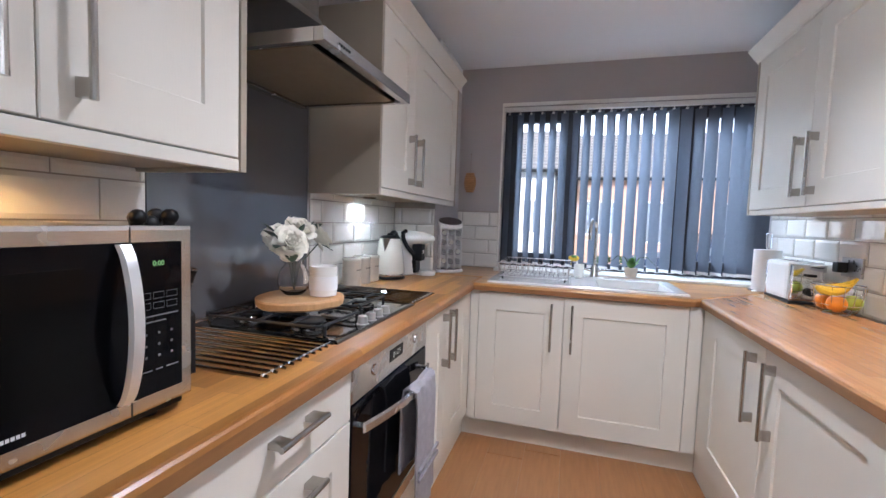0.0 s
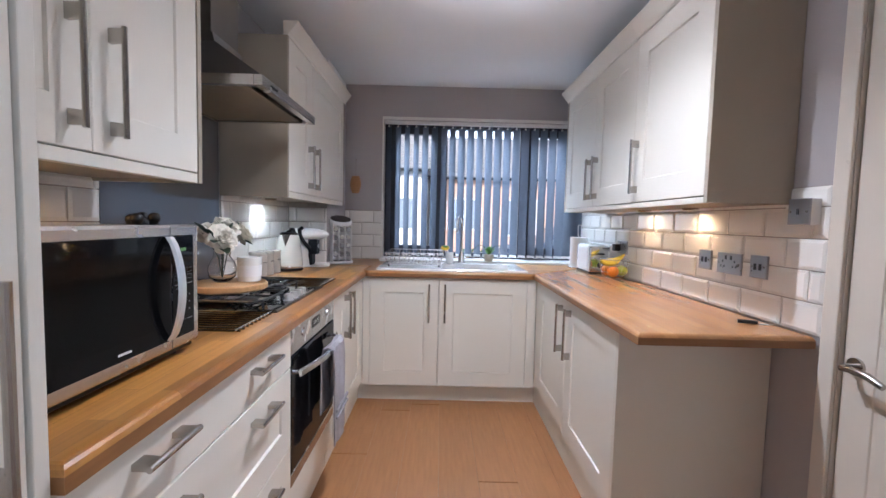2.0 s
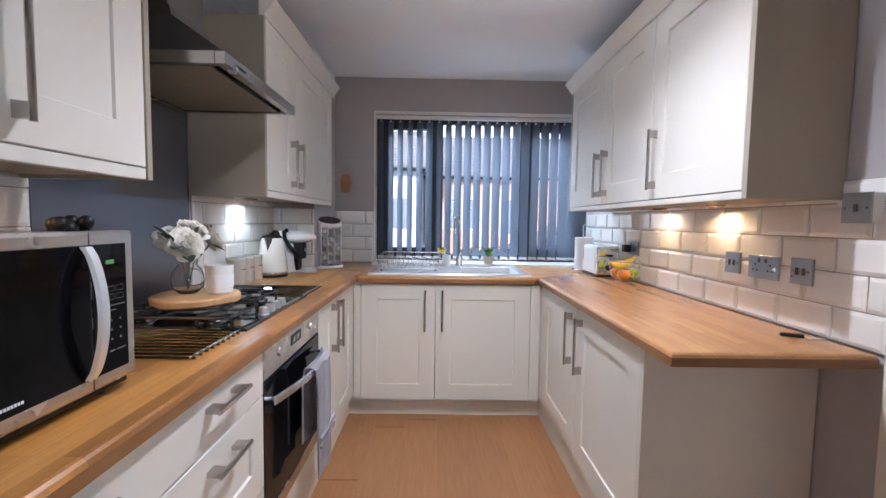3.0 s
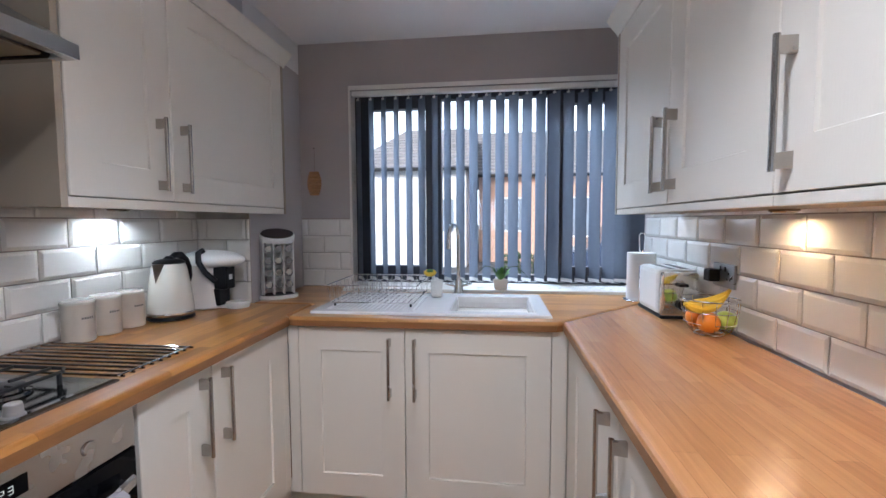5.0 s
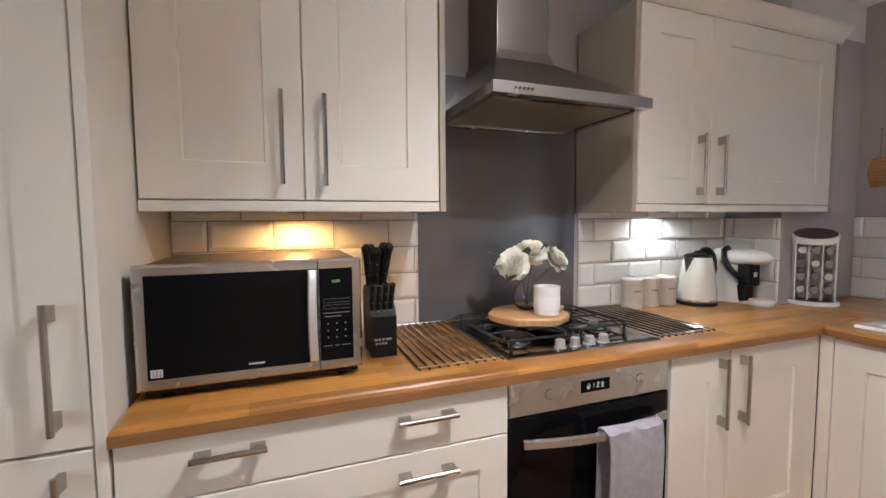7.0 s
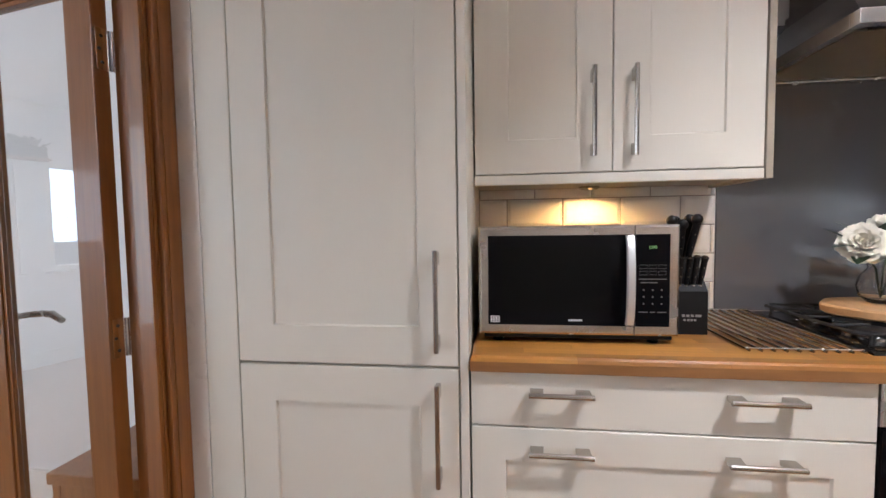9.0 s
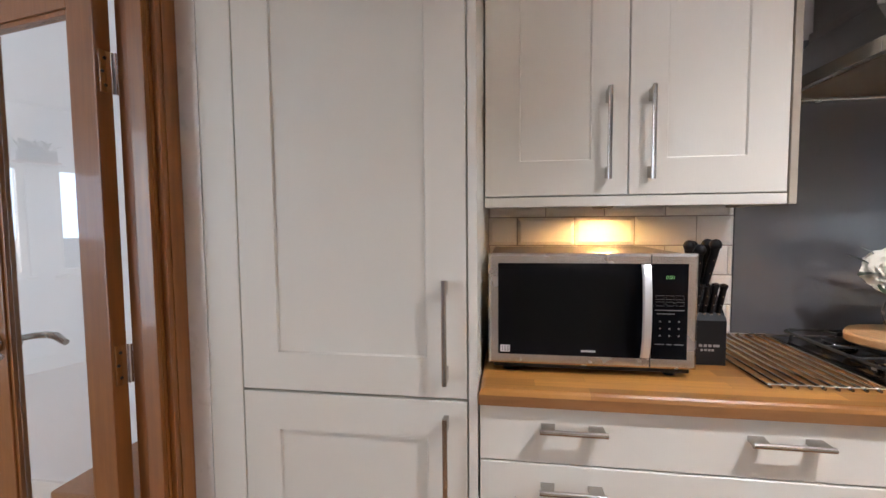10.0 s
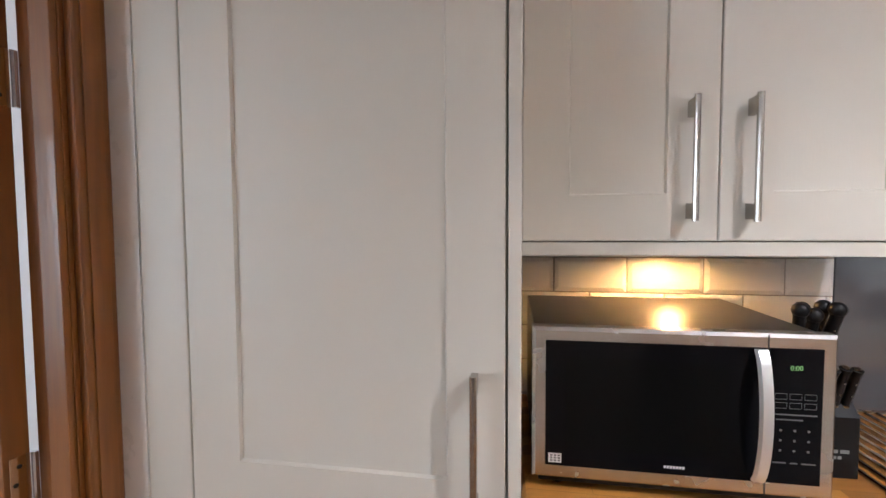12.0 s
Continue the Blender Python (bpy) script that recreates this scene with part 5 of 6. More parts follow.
# ---- the far corner ----
def canister(x, y, r, h):
    c = thing("storage_canister", (x, y, 0.911), "pale stone canister with a shallow cream lid", "canister", group="canisters in a row")
    part("pot", lathe(B(), [(r - 0.003, 0.9115), (r, 0.915), (r, 0.911 + h)], x, y, 32), CANISTER, c, smooth=True)
    part("lid", lathe(B(), [(r + 0.002, 0.911 + h), (r + 0.003, 0.917 + h), (r - 0.002, 0.925 + h), (0, 0.926 + h)], x, y, 32), CREAM_ENAMEL, c, smooth=True)
    bm = B()
    for k in range(5):
        a = -0.55 + k * 0.16
        p = (x + (r + 0.0006) * math.cos(a), y + (r + 0.0006) * math.sin(a))
        q = (x + (r + 0.0006) * math.cos(a + 0.11), y + (r + 0.0006) * math.sin(a + 0.11))
        v = [bm.verts.new((*p, 0.911 + h * 0.62)), bm.verts.new((*q, 0.911 + h * 0.62)), bm.verts.new((*q, 0.918 + h * 0.62)), bm.verts.new((*p, 0.918 + h * 0.62))]
        bm.faces.new(v)
    part("word_print", bm, PRINT, c)


for cx, cy in ((0.088, 0.935), (0.086, 1.040), (0.086, 1.146)):
    canister(cx, cy, 0.046, 0.128)


def kettle():
    x, y = 0.135, 1.292
    k = thing("electric_kettle", (x, y, 0.911), "cream enamelled electric kettle with a black handle", "kettle")
    part("base", lathe(B(), [(0.084, 0.9115), (0.089, 0.915), (0.086, 0.926), (0.060, 0.929)], x, y, 32), BLACK_PLASTIC, k, smooth=True)
    part("chrome_band", lathe(B(), [(0.086, 0.929), (0.088, 0.936), (0.086, 0.942)], x, y, 32), CHROME, k, smooth=True)
    part("jug", lathe(B(), [(0.060, 0.929), (0.086, 0.942), (0.086, 0.962), (0.077, 1.045), (0.066, 1.118), (0.0585, 1.140)], x, y, 36), CREAM_ENAMEL, k, smooth=True)
    part("lid", lathe(B(), [(0.0585, 1.140), (0.060, 1.145), (0.050, 1.154), (0.020, 1.160), (0.012, 1.170), (0, 1.172)], x, y, 32), BLACK_PLASTIC, k, smooth=True)
    bm = B()
    dx, dy = 0.03, -0.999
    v = []
    for s in (-1, 0, 1):
        for f in (0, 1):
            px = x + dx * (0.059 + f * 0.034 * (1 - abs(s))) - dy * s * 0.026
            py = y + dy * (0.059 + f * 0.034 * (1 - abs(s))) + dx * s * 0.026
            v.append(bm.verts.new((px, py, 1.142)))
    low = bm.verts.new((x + dx * 0.079, y + dy * 0.079, 1.066))
    bm.faces.new((v[0], v[3], low))
    bm.faces.new((v[3], v[4], low))
    bm.faces.new((v[0], v[4], v[3]))
    part("spout", bm, STEEL_DARK, k)
    h = [(x - dx * w, y - dy * w, z) for w, z in ((0.005, 1.158), (0.035, 1.172), (0.068, 1.170), (0.094, 1.148), (0.110, 1.115), (0.116, 1.075), (0.112, 1.045))]
    part("handle", tube(B(), h, [0.010, 0.013, 0.016, 0.017, 0.017, 0.015, 0.011], 10), BLACK_PLASTIC, k, smooth=True)
    part("handle_bracket", tube(B(), [(x - dx * 0.062, y - dy * 0.062, 1.128), (x - dx * 0.104, y - dy * 0.104, 1.138)], 0.008, 8), BLACK_PLASTIC, k)


kettle()


def coffee_machine():
    x, y = 0.10, 1.515
    c = thing("coffee_machine", (x, y, 0.911), "white and black capsule coffee machine with a cup tray", "coffee machine")
    part("body", lathe(B(), [(0.072, 0.9115), (0.080, 0.920), (0.074, 0.990), (0.064, 1.060), (0.055, 1.110)], x + 0.018, y - 0.005, 28, sx=1.35, sy=1.0), WHITE_PLASTIC, c, smooth=True)
    bm = B()
    blob(bm, (x + 0.072, y + 0.0, 1.138), 0.070, 22, squash=(2.3, 0.95, 0.62))
    part("head", bm, WHITE_PLASTIC, c, smooth=True)
    part("brew_unit", box(B(), x + 0.098, x + 0.160, y - 0.038, y + 0.038, 1.000, 1.108, 0.010), BLACK_PLASTIC, c)
    part("lever", tube(B(), [(x + 0.062, y - 0.045, 1.183), (x + 0.050, y - 0.066, 1.170), (x + 0.058, y - 0.076, 1.130), (x + 0.082, y - 0.070, 1.085), (x + 0.115, y - 0.046, 1.040)], 0.013, 10), BLACK_PLASTIC, c, smooth=True)
    part("column", box(B(), x + 0.088, x + 0.128, y - 0.042, y + 0.044, 0.925, 1.005, 0.008), BLACK_PLASTIC, c)
    part("cup_tray", lathe(B(), [(0.048, 0.9115), (0.052, 0.918), (0.054, 0.934), (0.050, 0.940), (0, 0.940)], x + 0.185, y + 0.012, 28, sy=0.9), WHITE_PLASTIC, c, smooth=True)
    part("tray_link", box(B(), x + 0.060, x + 0.145, y - 0.020, y + 0.040, 0.9115, 0.925, 0.003), WHITE_PLASTIC, c)
    part("badge", box(B(), x + 0.1602, x + 0.161, y - 0.012, y + 0.012, 1.045, 1.068), PRINT_WHITE, c)


coffee_machine()


def capsule_tower():
    x, y = 0.352, 1.782
    c = thing("capsule_dispenser", (x, y, 0.911), "white capsule tower with a dark top and tray", "capsule holder")
    m4 = Matrix.Translation((x, y, 0)) @ Matrix.Rotation(radians(38), 4, "Z")

    def put(bm):
        bmesh.ops.transform(bm, matrix=m4, verts=bm.verts)
        return bm
    # its face looks to -y before the turn
    w, h, n = 0.086, 1.243, 20

    def oval(rx, ry, z, tilt=0.0):
        return [(rx * math.cos(2 * math.pi * k / n), ry * math.sin(2 * math.pi * k / n), z + tilt * math.sin(2 * math.pi * k / n)) for k in range(n)]

    def stack(rings):
        bm = B()
        vs = [[bm.verts.new(p) for p in ring] for ring in rings]
        for p, q in zip(vs, vs[1:]):
            for k in range(n):
                bm.faces.new((p[k], p[(k + 1) % n], q[(k + 1) % n], q[k]))
        bm.faces.new(vs[0])
        bm.faces.new(vs[-1])
        return put(bm)
    part("foot_tray", stack([oval(w + 0.010, 0.066, 0.9115), oval(w + 0.014, 0.070, 0.917), oval(w + 0.012, 0.068, 0.931)]), PAPER, c, smooth=True)
    part("foot_insert", stack([oval(w - 0.002, 0.054, 0.9312), oval(w - 0.002, 0.054, 0.9335)]), IRON, c)
    bm = B()
    arc = [radians(-28 + 236 * k / 16) for k in range(17)]
    rows = [[bm.verts.new((w * math.cos(a), 0.012 + 0.044 * math.sin(a), z + (0.022 * math.sin(a) if z > 1 else 0))) for a in arc] for z in (0.9315, h)]
    for j in range(16):
        bm.faces.new((rows[0][j], rows[0][j + 1], rows[1][j + 1], rows[1][j]))
    bmesh.ops.solidify(bm, geom=list(bm.faces), thickness=0.004)
    part("curved_shell", put(bm), WHITE_PLASTIC, c, smooth=True)
    part("front_hood", stack([oval(w, 0.050, h - 0.034, 0.012), oval(w + 0.003, 0.052, h - 0.004, 0.022), oval(w + 0.001, 0.050, h + 0.004, 0.025)]), WHITE_PLASTIC, c, smooth=True)
    part("top_tray", stack([oval(w - 0.005, 0.045, h + 0.0045, 0.0245), oval(w - 0.005, 0.045, h + 0.0085, 0.0245)]), material("dark_brown_plastic", (0.05, 0.035, 0.035), 0.5), c)
    for u in (-0.074, -0.025, 0.025, 0.074):
        part("rail", put(box(B(), u - 0.003, u + 0.003, -0.034, 0.010, 0.9345, h - 0.025, 0.001)), WHITE_PLASTIC, c)
    for col in range(3):
        for row in range(4):
            u, z = -0.050 + 0.050 * col, 0.975 + 0.062 * row
            bm = B()
            tube(bm, [(u - 0.020, 0.012, z + 0.016), (u - 0.020, -0.020, z + 0.006), (u - 0.009, -0.034, z - 0.006), (u + 0.009, -0.034, z - 0.006), (u + 0.020, -0.020, z + 0.006), (u + 0.020, 0.012, z + 0.016)], 0.0035, 6)
            pk = part("pocket", put(bm), PRINT_GREY, c)
            part("capsule", put(tube(B(), [(u, -0.030, z + 0.012), (u, 0.006, z + 0.020)], [0.015, 0.011], 12)), KNOB if (col + row) % 3 else CREAM_ENAMEL, pk)


capsule_tower()

# hanging ornament
orn = thing("hanging_ornament", (0.375, 2.215, 1.47), "small woven ornament on a string on the grey wall", "ornament")
part("string", tube(B(), [(0.375, 2.2235, 1.76), (0.375, 2.218, 1.60)], 0.0016, 5), STRING, orn)
part("peg", tube(B(), [(0.375, 2.2245, 1.76), (0.375, 2.216, 1.76)], 0.004, 8), NICKEL, orn)
bm = B()
for k in range(9):
    f = k / 8
    r = 0.012 + 0.028 * math.sin(0.5 + f * 2.2)
    tube(bm, [(0.375 + r * math.cos(a), 2.214 + 0.006 * math.sin(a), 1.61 - f * 0.13) for a in [2 * math.pi * j / 14 for j in range(14)]], 0.0085, 6, closed=True)
part("woven_body", bm, HEART_WOOD, orn)

# ---- sink ----
def sink():
    x0, x1, y0, y1, z = 0.685, 1.712, 1.432, 1.935, 0.911
    s = thing("kitchen_sink", (1.2, 1.68, z), "white composite inset sink with a drainer", "sink")
    bm = B()
    bx0, bx1, by0, by1 = 1.285, 1.655, 1.485, 1.860
    hx0, hx1, hy0, hy1 = 1.165, 1.262, 1.60, 1.86
    dx0, dx1, dy0, dy1 = 0.735, 1.140, 1.480, 1.890
    t = z + 0.012
    xs = sorted({x0, dx0, dx1, bx0, bx1, x1})
    ys = sorted({y0, by0, dy0, by1, dy1, y1})
    vg = {(i, j): bm.verts.new((x, y, t)) for i, x in enumerate(xs) for j, y in enumerate(ys)}
    for i in range(len(xs) - 1):
        for j in range(len(ys) - 1):
            cx, cy = (xs[i] + xs[i + 1]) / 2, (ys[j] + ys[j + 1]) / 2
            if (bx0 < cx < bx1 and by0 < cy < by1) or (dx0 < cx < dx1 and dy0 < cy < dy1):
                continue
            bm.faces.new((vg[i, j], vg[i + 1, j], vg[i + 1, j + 1], vg[i, j + 1]))
    bmesh.ops.dissolve_limit(bm, angle_limit=0.01, verts=bm.verts, edges=bm.edges)
    part("deck", bm, CERAMIC, s)
    bm = B()
    loft(bm, [(x0 - 0.003, x1 + 0.003, y0 - 0.003, y1 + 0.003, z + 0.0005), (x0 - 0.003, x1 + 0.003, y0 - 0.003, y1 + 0.003, z + 0.006), (x0, x1, y0, y1, t)], lambda u, w, v: (u, v, w))
    for f in [f for f in bm.faces if abs(f.normal.z) > 0.9 or len({round(v.co.z, 4) for v in f.verts}) == 1]:
        bmesh.ops.delete(bm, geom=[f], context="FACES_ONLY")
    part("rim", bm, CERAMIC, s)
    bm = B()
    rings = []
    for e, zz in ((0, t), (0.006, t - 0.006), (0.012, t - 0.03), (0.022, t - 0.165), (0.05, t - 0.185)):
        rings.append([bm.verts.new(p) for p in ((bx0 + e, by0 + e, zz), (bx1 - e, by0 + e, zz), (bx1 - e, by1 - e, zz), (bx0 + e, by1 - e, zz))])
    for p, q in zip(rings, rings[1:]):
        for k in range(4):
            bm.faces.new((p[k], p[(k + 1) % 4], q[(k + 1) % 4], q[k]))
    bm.faces.new(rings[-1])
    part("bowl", bm, CERAMIC, s)
    part("waste", lathe(B(), [(0.042, t - 0.1835), (0.040, t - 0.181), (0.012, t - 0.182), (0, t - 0.183)], (bx0 + bx1) / 2, (by0 + by1) / 2), CHROME, s)
    bm = B()
    n = 18
    a = (dx0, dx1, dy0, dy1)
    loft(bm, [(a[0], a[1], a[2], a[3], t), (a[0] + 0.01, a[1] - 0.01, a[2] + 0.01, a[3] - 0.01, t - 0.008)], lambda u, w, v: (u, v, w))
    for f in [f for f in bm.faces if all(abs(v.co.z - t) < 1e-5 for v in f.verts)]:
        bmesh.ops.delete(bm, geom=[f], context="FACES_ONLY")
    dr = part("drainer", bm, CERAMIC, s)
    for k in range(n):
        x = a[0] + 0.025 + (a[1] - a[0] - 0.05) * k / (n - 1)
        part("ridge", tube(B(), [(x, a[2] + 0.03, t - 0.009), (x, a[3] - 0.03, t - 0.007)], 0.0045, 6), CERAMIC, dr)


sink()


def tap():
    x, y = 1.285, 1.99
    t = thing("kitchen_tap", (x, y, 0.911), "chrome swan-neck kitchen tap", "tap")
    part("base", lathe(B(), [(0.030, 0.9115), (0.030, 0.922), (0.024, 0.930), (0.022, 0.985), (0.014, 0.995), (0.0, 0.996)], x, y), CHROME, t, smooth=True)
    pts = [(x, y, 0.99), (x, y, 1.20)]
    for k in range(9):
        a = math.pi * k / 8
        pts.append((x - 0.035 * (1 - math.cos(a)) * 0.6, y - 0.055 + 0.055 * math.cos(a), 1.215 + 0.075 * math.sin(a)))
    pts += [(x - 0.042, y - 0.110, 1.19), (x - 0.042, y - 0.110, 1.165)]
    part("spout", tube(B(), pts, 0.0105, 12), CHROME, t, smooth=True)
    for s in (-1, 1):
        part("lever", tube(B(), [(x, y, 0.955), (x + s * 0.035, y - 0.005, 0.962), (x + s * 0.070, y - 0.012, 0.972)], [0.010, 0.008, 0.0065], 10), CHROME, t, smooth=True)


tap()


def dish_rack():
    x0, x1, y0, y1, z = 0.72, 1.135, 1.52, 1.93, 0.926
    d = thing("dish_rack", ((x0 + x1) / 2, (y0 + y1) / 2, z), "empty chrome wire dish rack on the drainer", "dish rack")
    for zz, e, r in ((z + 0.015, 0.015, 0.003), (z + 0.095, 0.0, 0.0032)):
        part("rim_wire", tube(B(), [(x0 + e, y0 + e, zz), (x1 - e, y0 + e, zz), (x1 - e, y1 - e, zz), (x0 + e, y1 - e, zz)], r, 6, closed=True), CHROME, d)
    n = 15
    for k in range(n):
        x = x0 + 0.015 + (x1 - x0 - 0.03) * k / (n - 1)
        pts = [(x, y0, z + 0.095), (x, y0 + 0.015, z + 0.015), (x, y1 - 0.015, z + 0.015), (x, y1, z + 0.095)]
        part("wire", tube(B(), pts, 0.0017, 5), CHROME, d)
    for k in range(8):
        y = y0 + 0.015 + (y1 - y0 - 0.03) * k / 7
        part("wire", tube(B(), [(x0, y, z + 0.095), (x0 + 0.015, y, z + 0.015), (x1 - 0.015, y, z + 0.015), (x1, y, z + 0.095)], 0.0017, 5), CHROME, d)
    for k in range(9):
        x = x0 + 0.05 + 0.036 * k
        part("plate_loop", tube(B(), [(x, y0 + 0.20, z + 0.015), (x, y0 + 0.205, z + 0.075), (x, y0 + 0.22, z + 0.090), (x, y0 + 0.235, z + 0.075), (x, y0 + 0.24, z + 0.015)], 0.0017, 5), CHROME, d)
    for x in (x0 + 0.03, x1 - 0.03):
        for y in (y0 + 0.03, y1 - 0.03):
            part("foot", tube(B(), [(x, y, 0.9235), (x, y, z + 0.014)], 0.005, 6), BLACK_PLASTIC, d)


dish_rack()
br = thing("brush_holder", (1.185, 1.83, 0.923), "clear cup holding a yellow and green washing-up brush", "brush holder")
part("cup", lathe(B(), [(0.024, 0.9235), (0.028, 0.926), (0.032, 1.010), (0.030, 1.010), (0.026, 0.930), (0, 0.930)], 1.185, 1.83), CANDLE_GLASS, br, smooth=True)
part("brush_handle", tube(B(), [(1.185, 1.83, 0.932), (1.170, 1.835, 1.03)], 0.005, 8), WHITE_PLASTIC, br)
bm = B()
blob(bm, (1.150, 1.835, 1.045), 0.027, 12, squash=(1.2, 0.8, 0.7), rough=0.08)
part("bristle_head", bm, BANANA, br)
bm = B()
blob(bm, (1.152, 1.826, 1.055), 0.018, 10, squash=(1.1, 0.7, 0.6), rough=0.1)
part("scourer", bm, LEAF, br)

pl = thing("potted_plant", (1.515, 2.055, 0.930), "small leafy green plant in a glass pot on the window sill", "plant")
part("pot", lathe(B(), [(0.032, 0.9300), (0.036, 0.933), (0.042, 0.985), (0.040, 0.985), (0.036, 0.975), (0, 0.975)], 1.515, 2.055), CANISTER, pl, smooth=True)
rnd = random.Random(11)
for k in range(26):
    a, e = rnd.uniform(0, 2 * math.pi), rnd.uniform(0.2, 1.3)
    l = rnd.uniform(0.035, 0.075)
    b0 = (1.515 + 0.012 * math.cos(a), 2.055 + 0.012 * math.sin(a), 0.985)
    t0 = (1.515 + l * math.cos(a) * math.cos(e), 2.055 + 0.8 * l * math.sin(a) * math.cos(e), 0.985 + l * math.sin(e) + 0.02)
    part("leaf", leaf(B(), b0, t0, 0.015), LEAF, pl)
for s in (-1, 1):
    part("long_leaf", tube(B(), [(1.515, 2.055, 0.985), (1.515 + s * 0.045, 2.05, 1.055), (1.515 + s * 0.09, 2.05, 1.060), (1.515 + s * 0.15, 2.045, 1.00)], [0.002, 0.003, 0.003, 0.001], 6), LEAF_DARK, pl)

# ---- the east worktop ----
def toaster():
    x0, x1, y0, y1, z0, z1 = 2.140, 2.300, 1.465, 1.745, 0.925, 1.112
    t = thing("toaster", (2.21, 1.63, 0.911), "white two-slice toaster with chrome ends and a black base", "toaster")
    part("base", box(B(), x0 + 0.006, x1 - 0.006, y0 + 0.004, y1 - 0.004, 0.9115, z0, 0.004), BLACK_PLASTIC, t)
    part("shell", box(B(), x0, x1, y0 + 0.022, y1 - 0.022, z0, z1, 0.022), WHITE_PLASTIC, t)
    e1 = part("end_plate", box(B(), x0 + 0.006, x1 - 0.006, y0, y0 + 0.021, z0, z1 - 0.010, 0.009), CHROME, t)
    part("end_plate", box(B(), x0 + 0.006, x1 - 0.006, y1 - 0.021, y1, z0, z1 - 0.010, 0.009), CHROME, t)
    for x in (x0 + 0.045, x0 + 0.095):
        part("slot", box(B(), x, x + 0.026, y0 + 0.045, y1 - 0.045, z1 - 0.001, z1 + 0.001), IRON, t)
    part("lever", box(B(), x0 + 0.065, x0 + 0.100, y0 - 0.024, y0 - 0.0005, 1.045, 1.058, 0.004), BLACK_PLASTIC, t)
    part("dial", tube(B(), [(x0 + 0.083, y0 - 0.0005, 0.972), (x0 + 0.083, y0 - 0.016, 0.972)], 0.019, 20), BLACK_PLASTIC, t)


toaster()
kr = thing("kitchen_roll_holder", (2.205, 1.89, 0.911), "white kitchen roll on a chrome stand with a loop on top", "kitchen roll")
part("stand_base", lathe(B(), [(0.082, 0.9115), (0.083, 0.916), (0.078, 0.920), (0, 0.920)], 2.205, 1.89), CHROME, kr, smooth=True)
part("paper_roll", lathe(B(), [(0.020, 0.9205), (0.066, 0.9205), (0.066, 1.150), (0.020, 1.150)], 2.205, 1.89, 32), PAPER, kr, smooth=True)
loop = [(2.205, 1.89, 0.921), (2.205, 1.89, 1.150), (2.195, 1.888, 1.165), (2.192, 1.887, 1.236), (2.199, 1.888, 1.247), (2.213, 1.890, 1.247), (2.220, 1.891, 1.236), (2.218, 1.890, 1.165), (2.206, 1.890, 1.151)]
part("loop", tube(B(), loop, 0.0035, 8), CHROME, kr)


def fruit_basket():
    cx, cy, z = 2.226, 1.245, 0.911
    f = thing("fruit_basket", (cx, cy, z), "round chrome wire fruit basket on the worktop", "basket")
    def ringp(r, zz):
        return [(cx + r * math.cos(2 * math.pi * k / 28), cy + r * math.sin(2 * math.pi * k / 28), zz) for k in range(28)]
    for r, zz, th in ((0.045, z + 0.004, 0.003), (0.078, z + 0.045, 0.0016), (0.086, z + 0.085, 0.0016), (0.090, z + 0.125, 0.003)):
        part("ring", tube(B(), ringp(r, zz), th, 6, closed=True), CHROME, f)
    for k in range(14):
        a = 2 * math.pi * k / 14
        part("rib", tube(B(), [(cx + r * math.cos(a), cy + r * math.sin(a), zz) for r, zz in ((0.045, z + 0.004), (0.066, z + 0.016), (0.078, z + 0.045), (0.086, z + 0.085), (0.090, z + 0.125))], 0.0015, 5), CHROME, f)
    for k, (dx, dy, dz, r) in enumerate(((-0.030, 0.030, 0.052, 0.036), (-0.022, -0.042, 0.050, 0.036))):
        o = thing("orange", (cx + dx, cy + dy, z + dz - r), "ripe orange lying in the wire basket", "orange", "oranges in the basket")
        part("peel", blob(B(), (cx + dx, cy + dy, z + dz), r, 20), ORANGE, o, smooth=True)
    ap = thing("apple", (cx + 0.045, cy - 0.022, z + 0.02), "yellow-green apple lying in the wire basket", "apple")
    part("skin", blob(B(), (cx + 0.042, cy - 0.022, z + 0.055), 0.035, 20, squash=(1, 1, 0.92)), APPLE, ap, smooth=True)
    part("stalk", tube(B(), [(cx + 0.042, cy - 0.022, z + 0.085), (cx + 0.044, cy - 0.022, z + 0.100)], 0.0015, 6), STRING, ap)
    for k in range(3):
        b = thing("banana", (cx, cy, z + 0.085), "ripe yellow banana curved over the other fruit", "banana", "bunch of bananas")
        pts, rs = [], []
        for i in range(9):
            a = -0.9 + 1.8 * i / 8
            pts.append((cx - 0.045 + 0.022 * k + 0.085 * math.sin(a), cy - 0.052 + 0.020 * k + 0.02 * math.sin(a), z + 0.100 + 0.018 * k * (i / 8) + 0.055 * (1 - math.cos(a))))
            rs.append((0.006, 0.013, 0.016, 0.017, 0.0175, 0.017, 0.015, 0.010, 0.005)[i])
        part("peel", tube(B(), pts, rs, 8), BANANA, b, smooth=True)


fruit_basket()


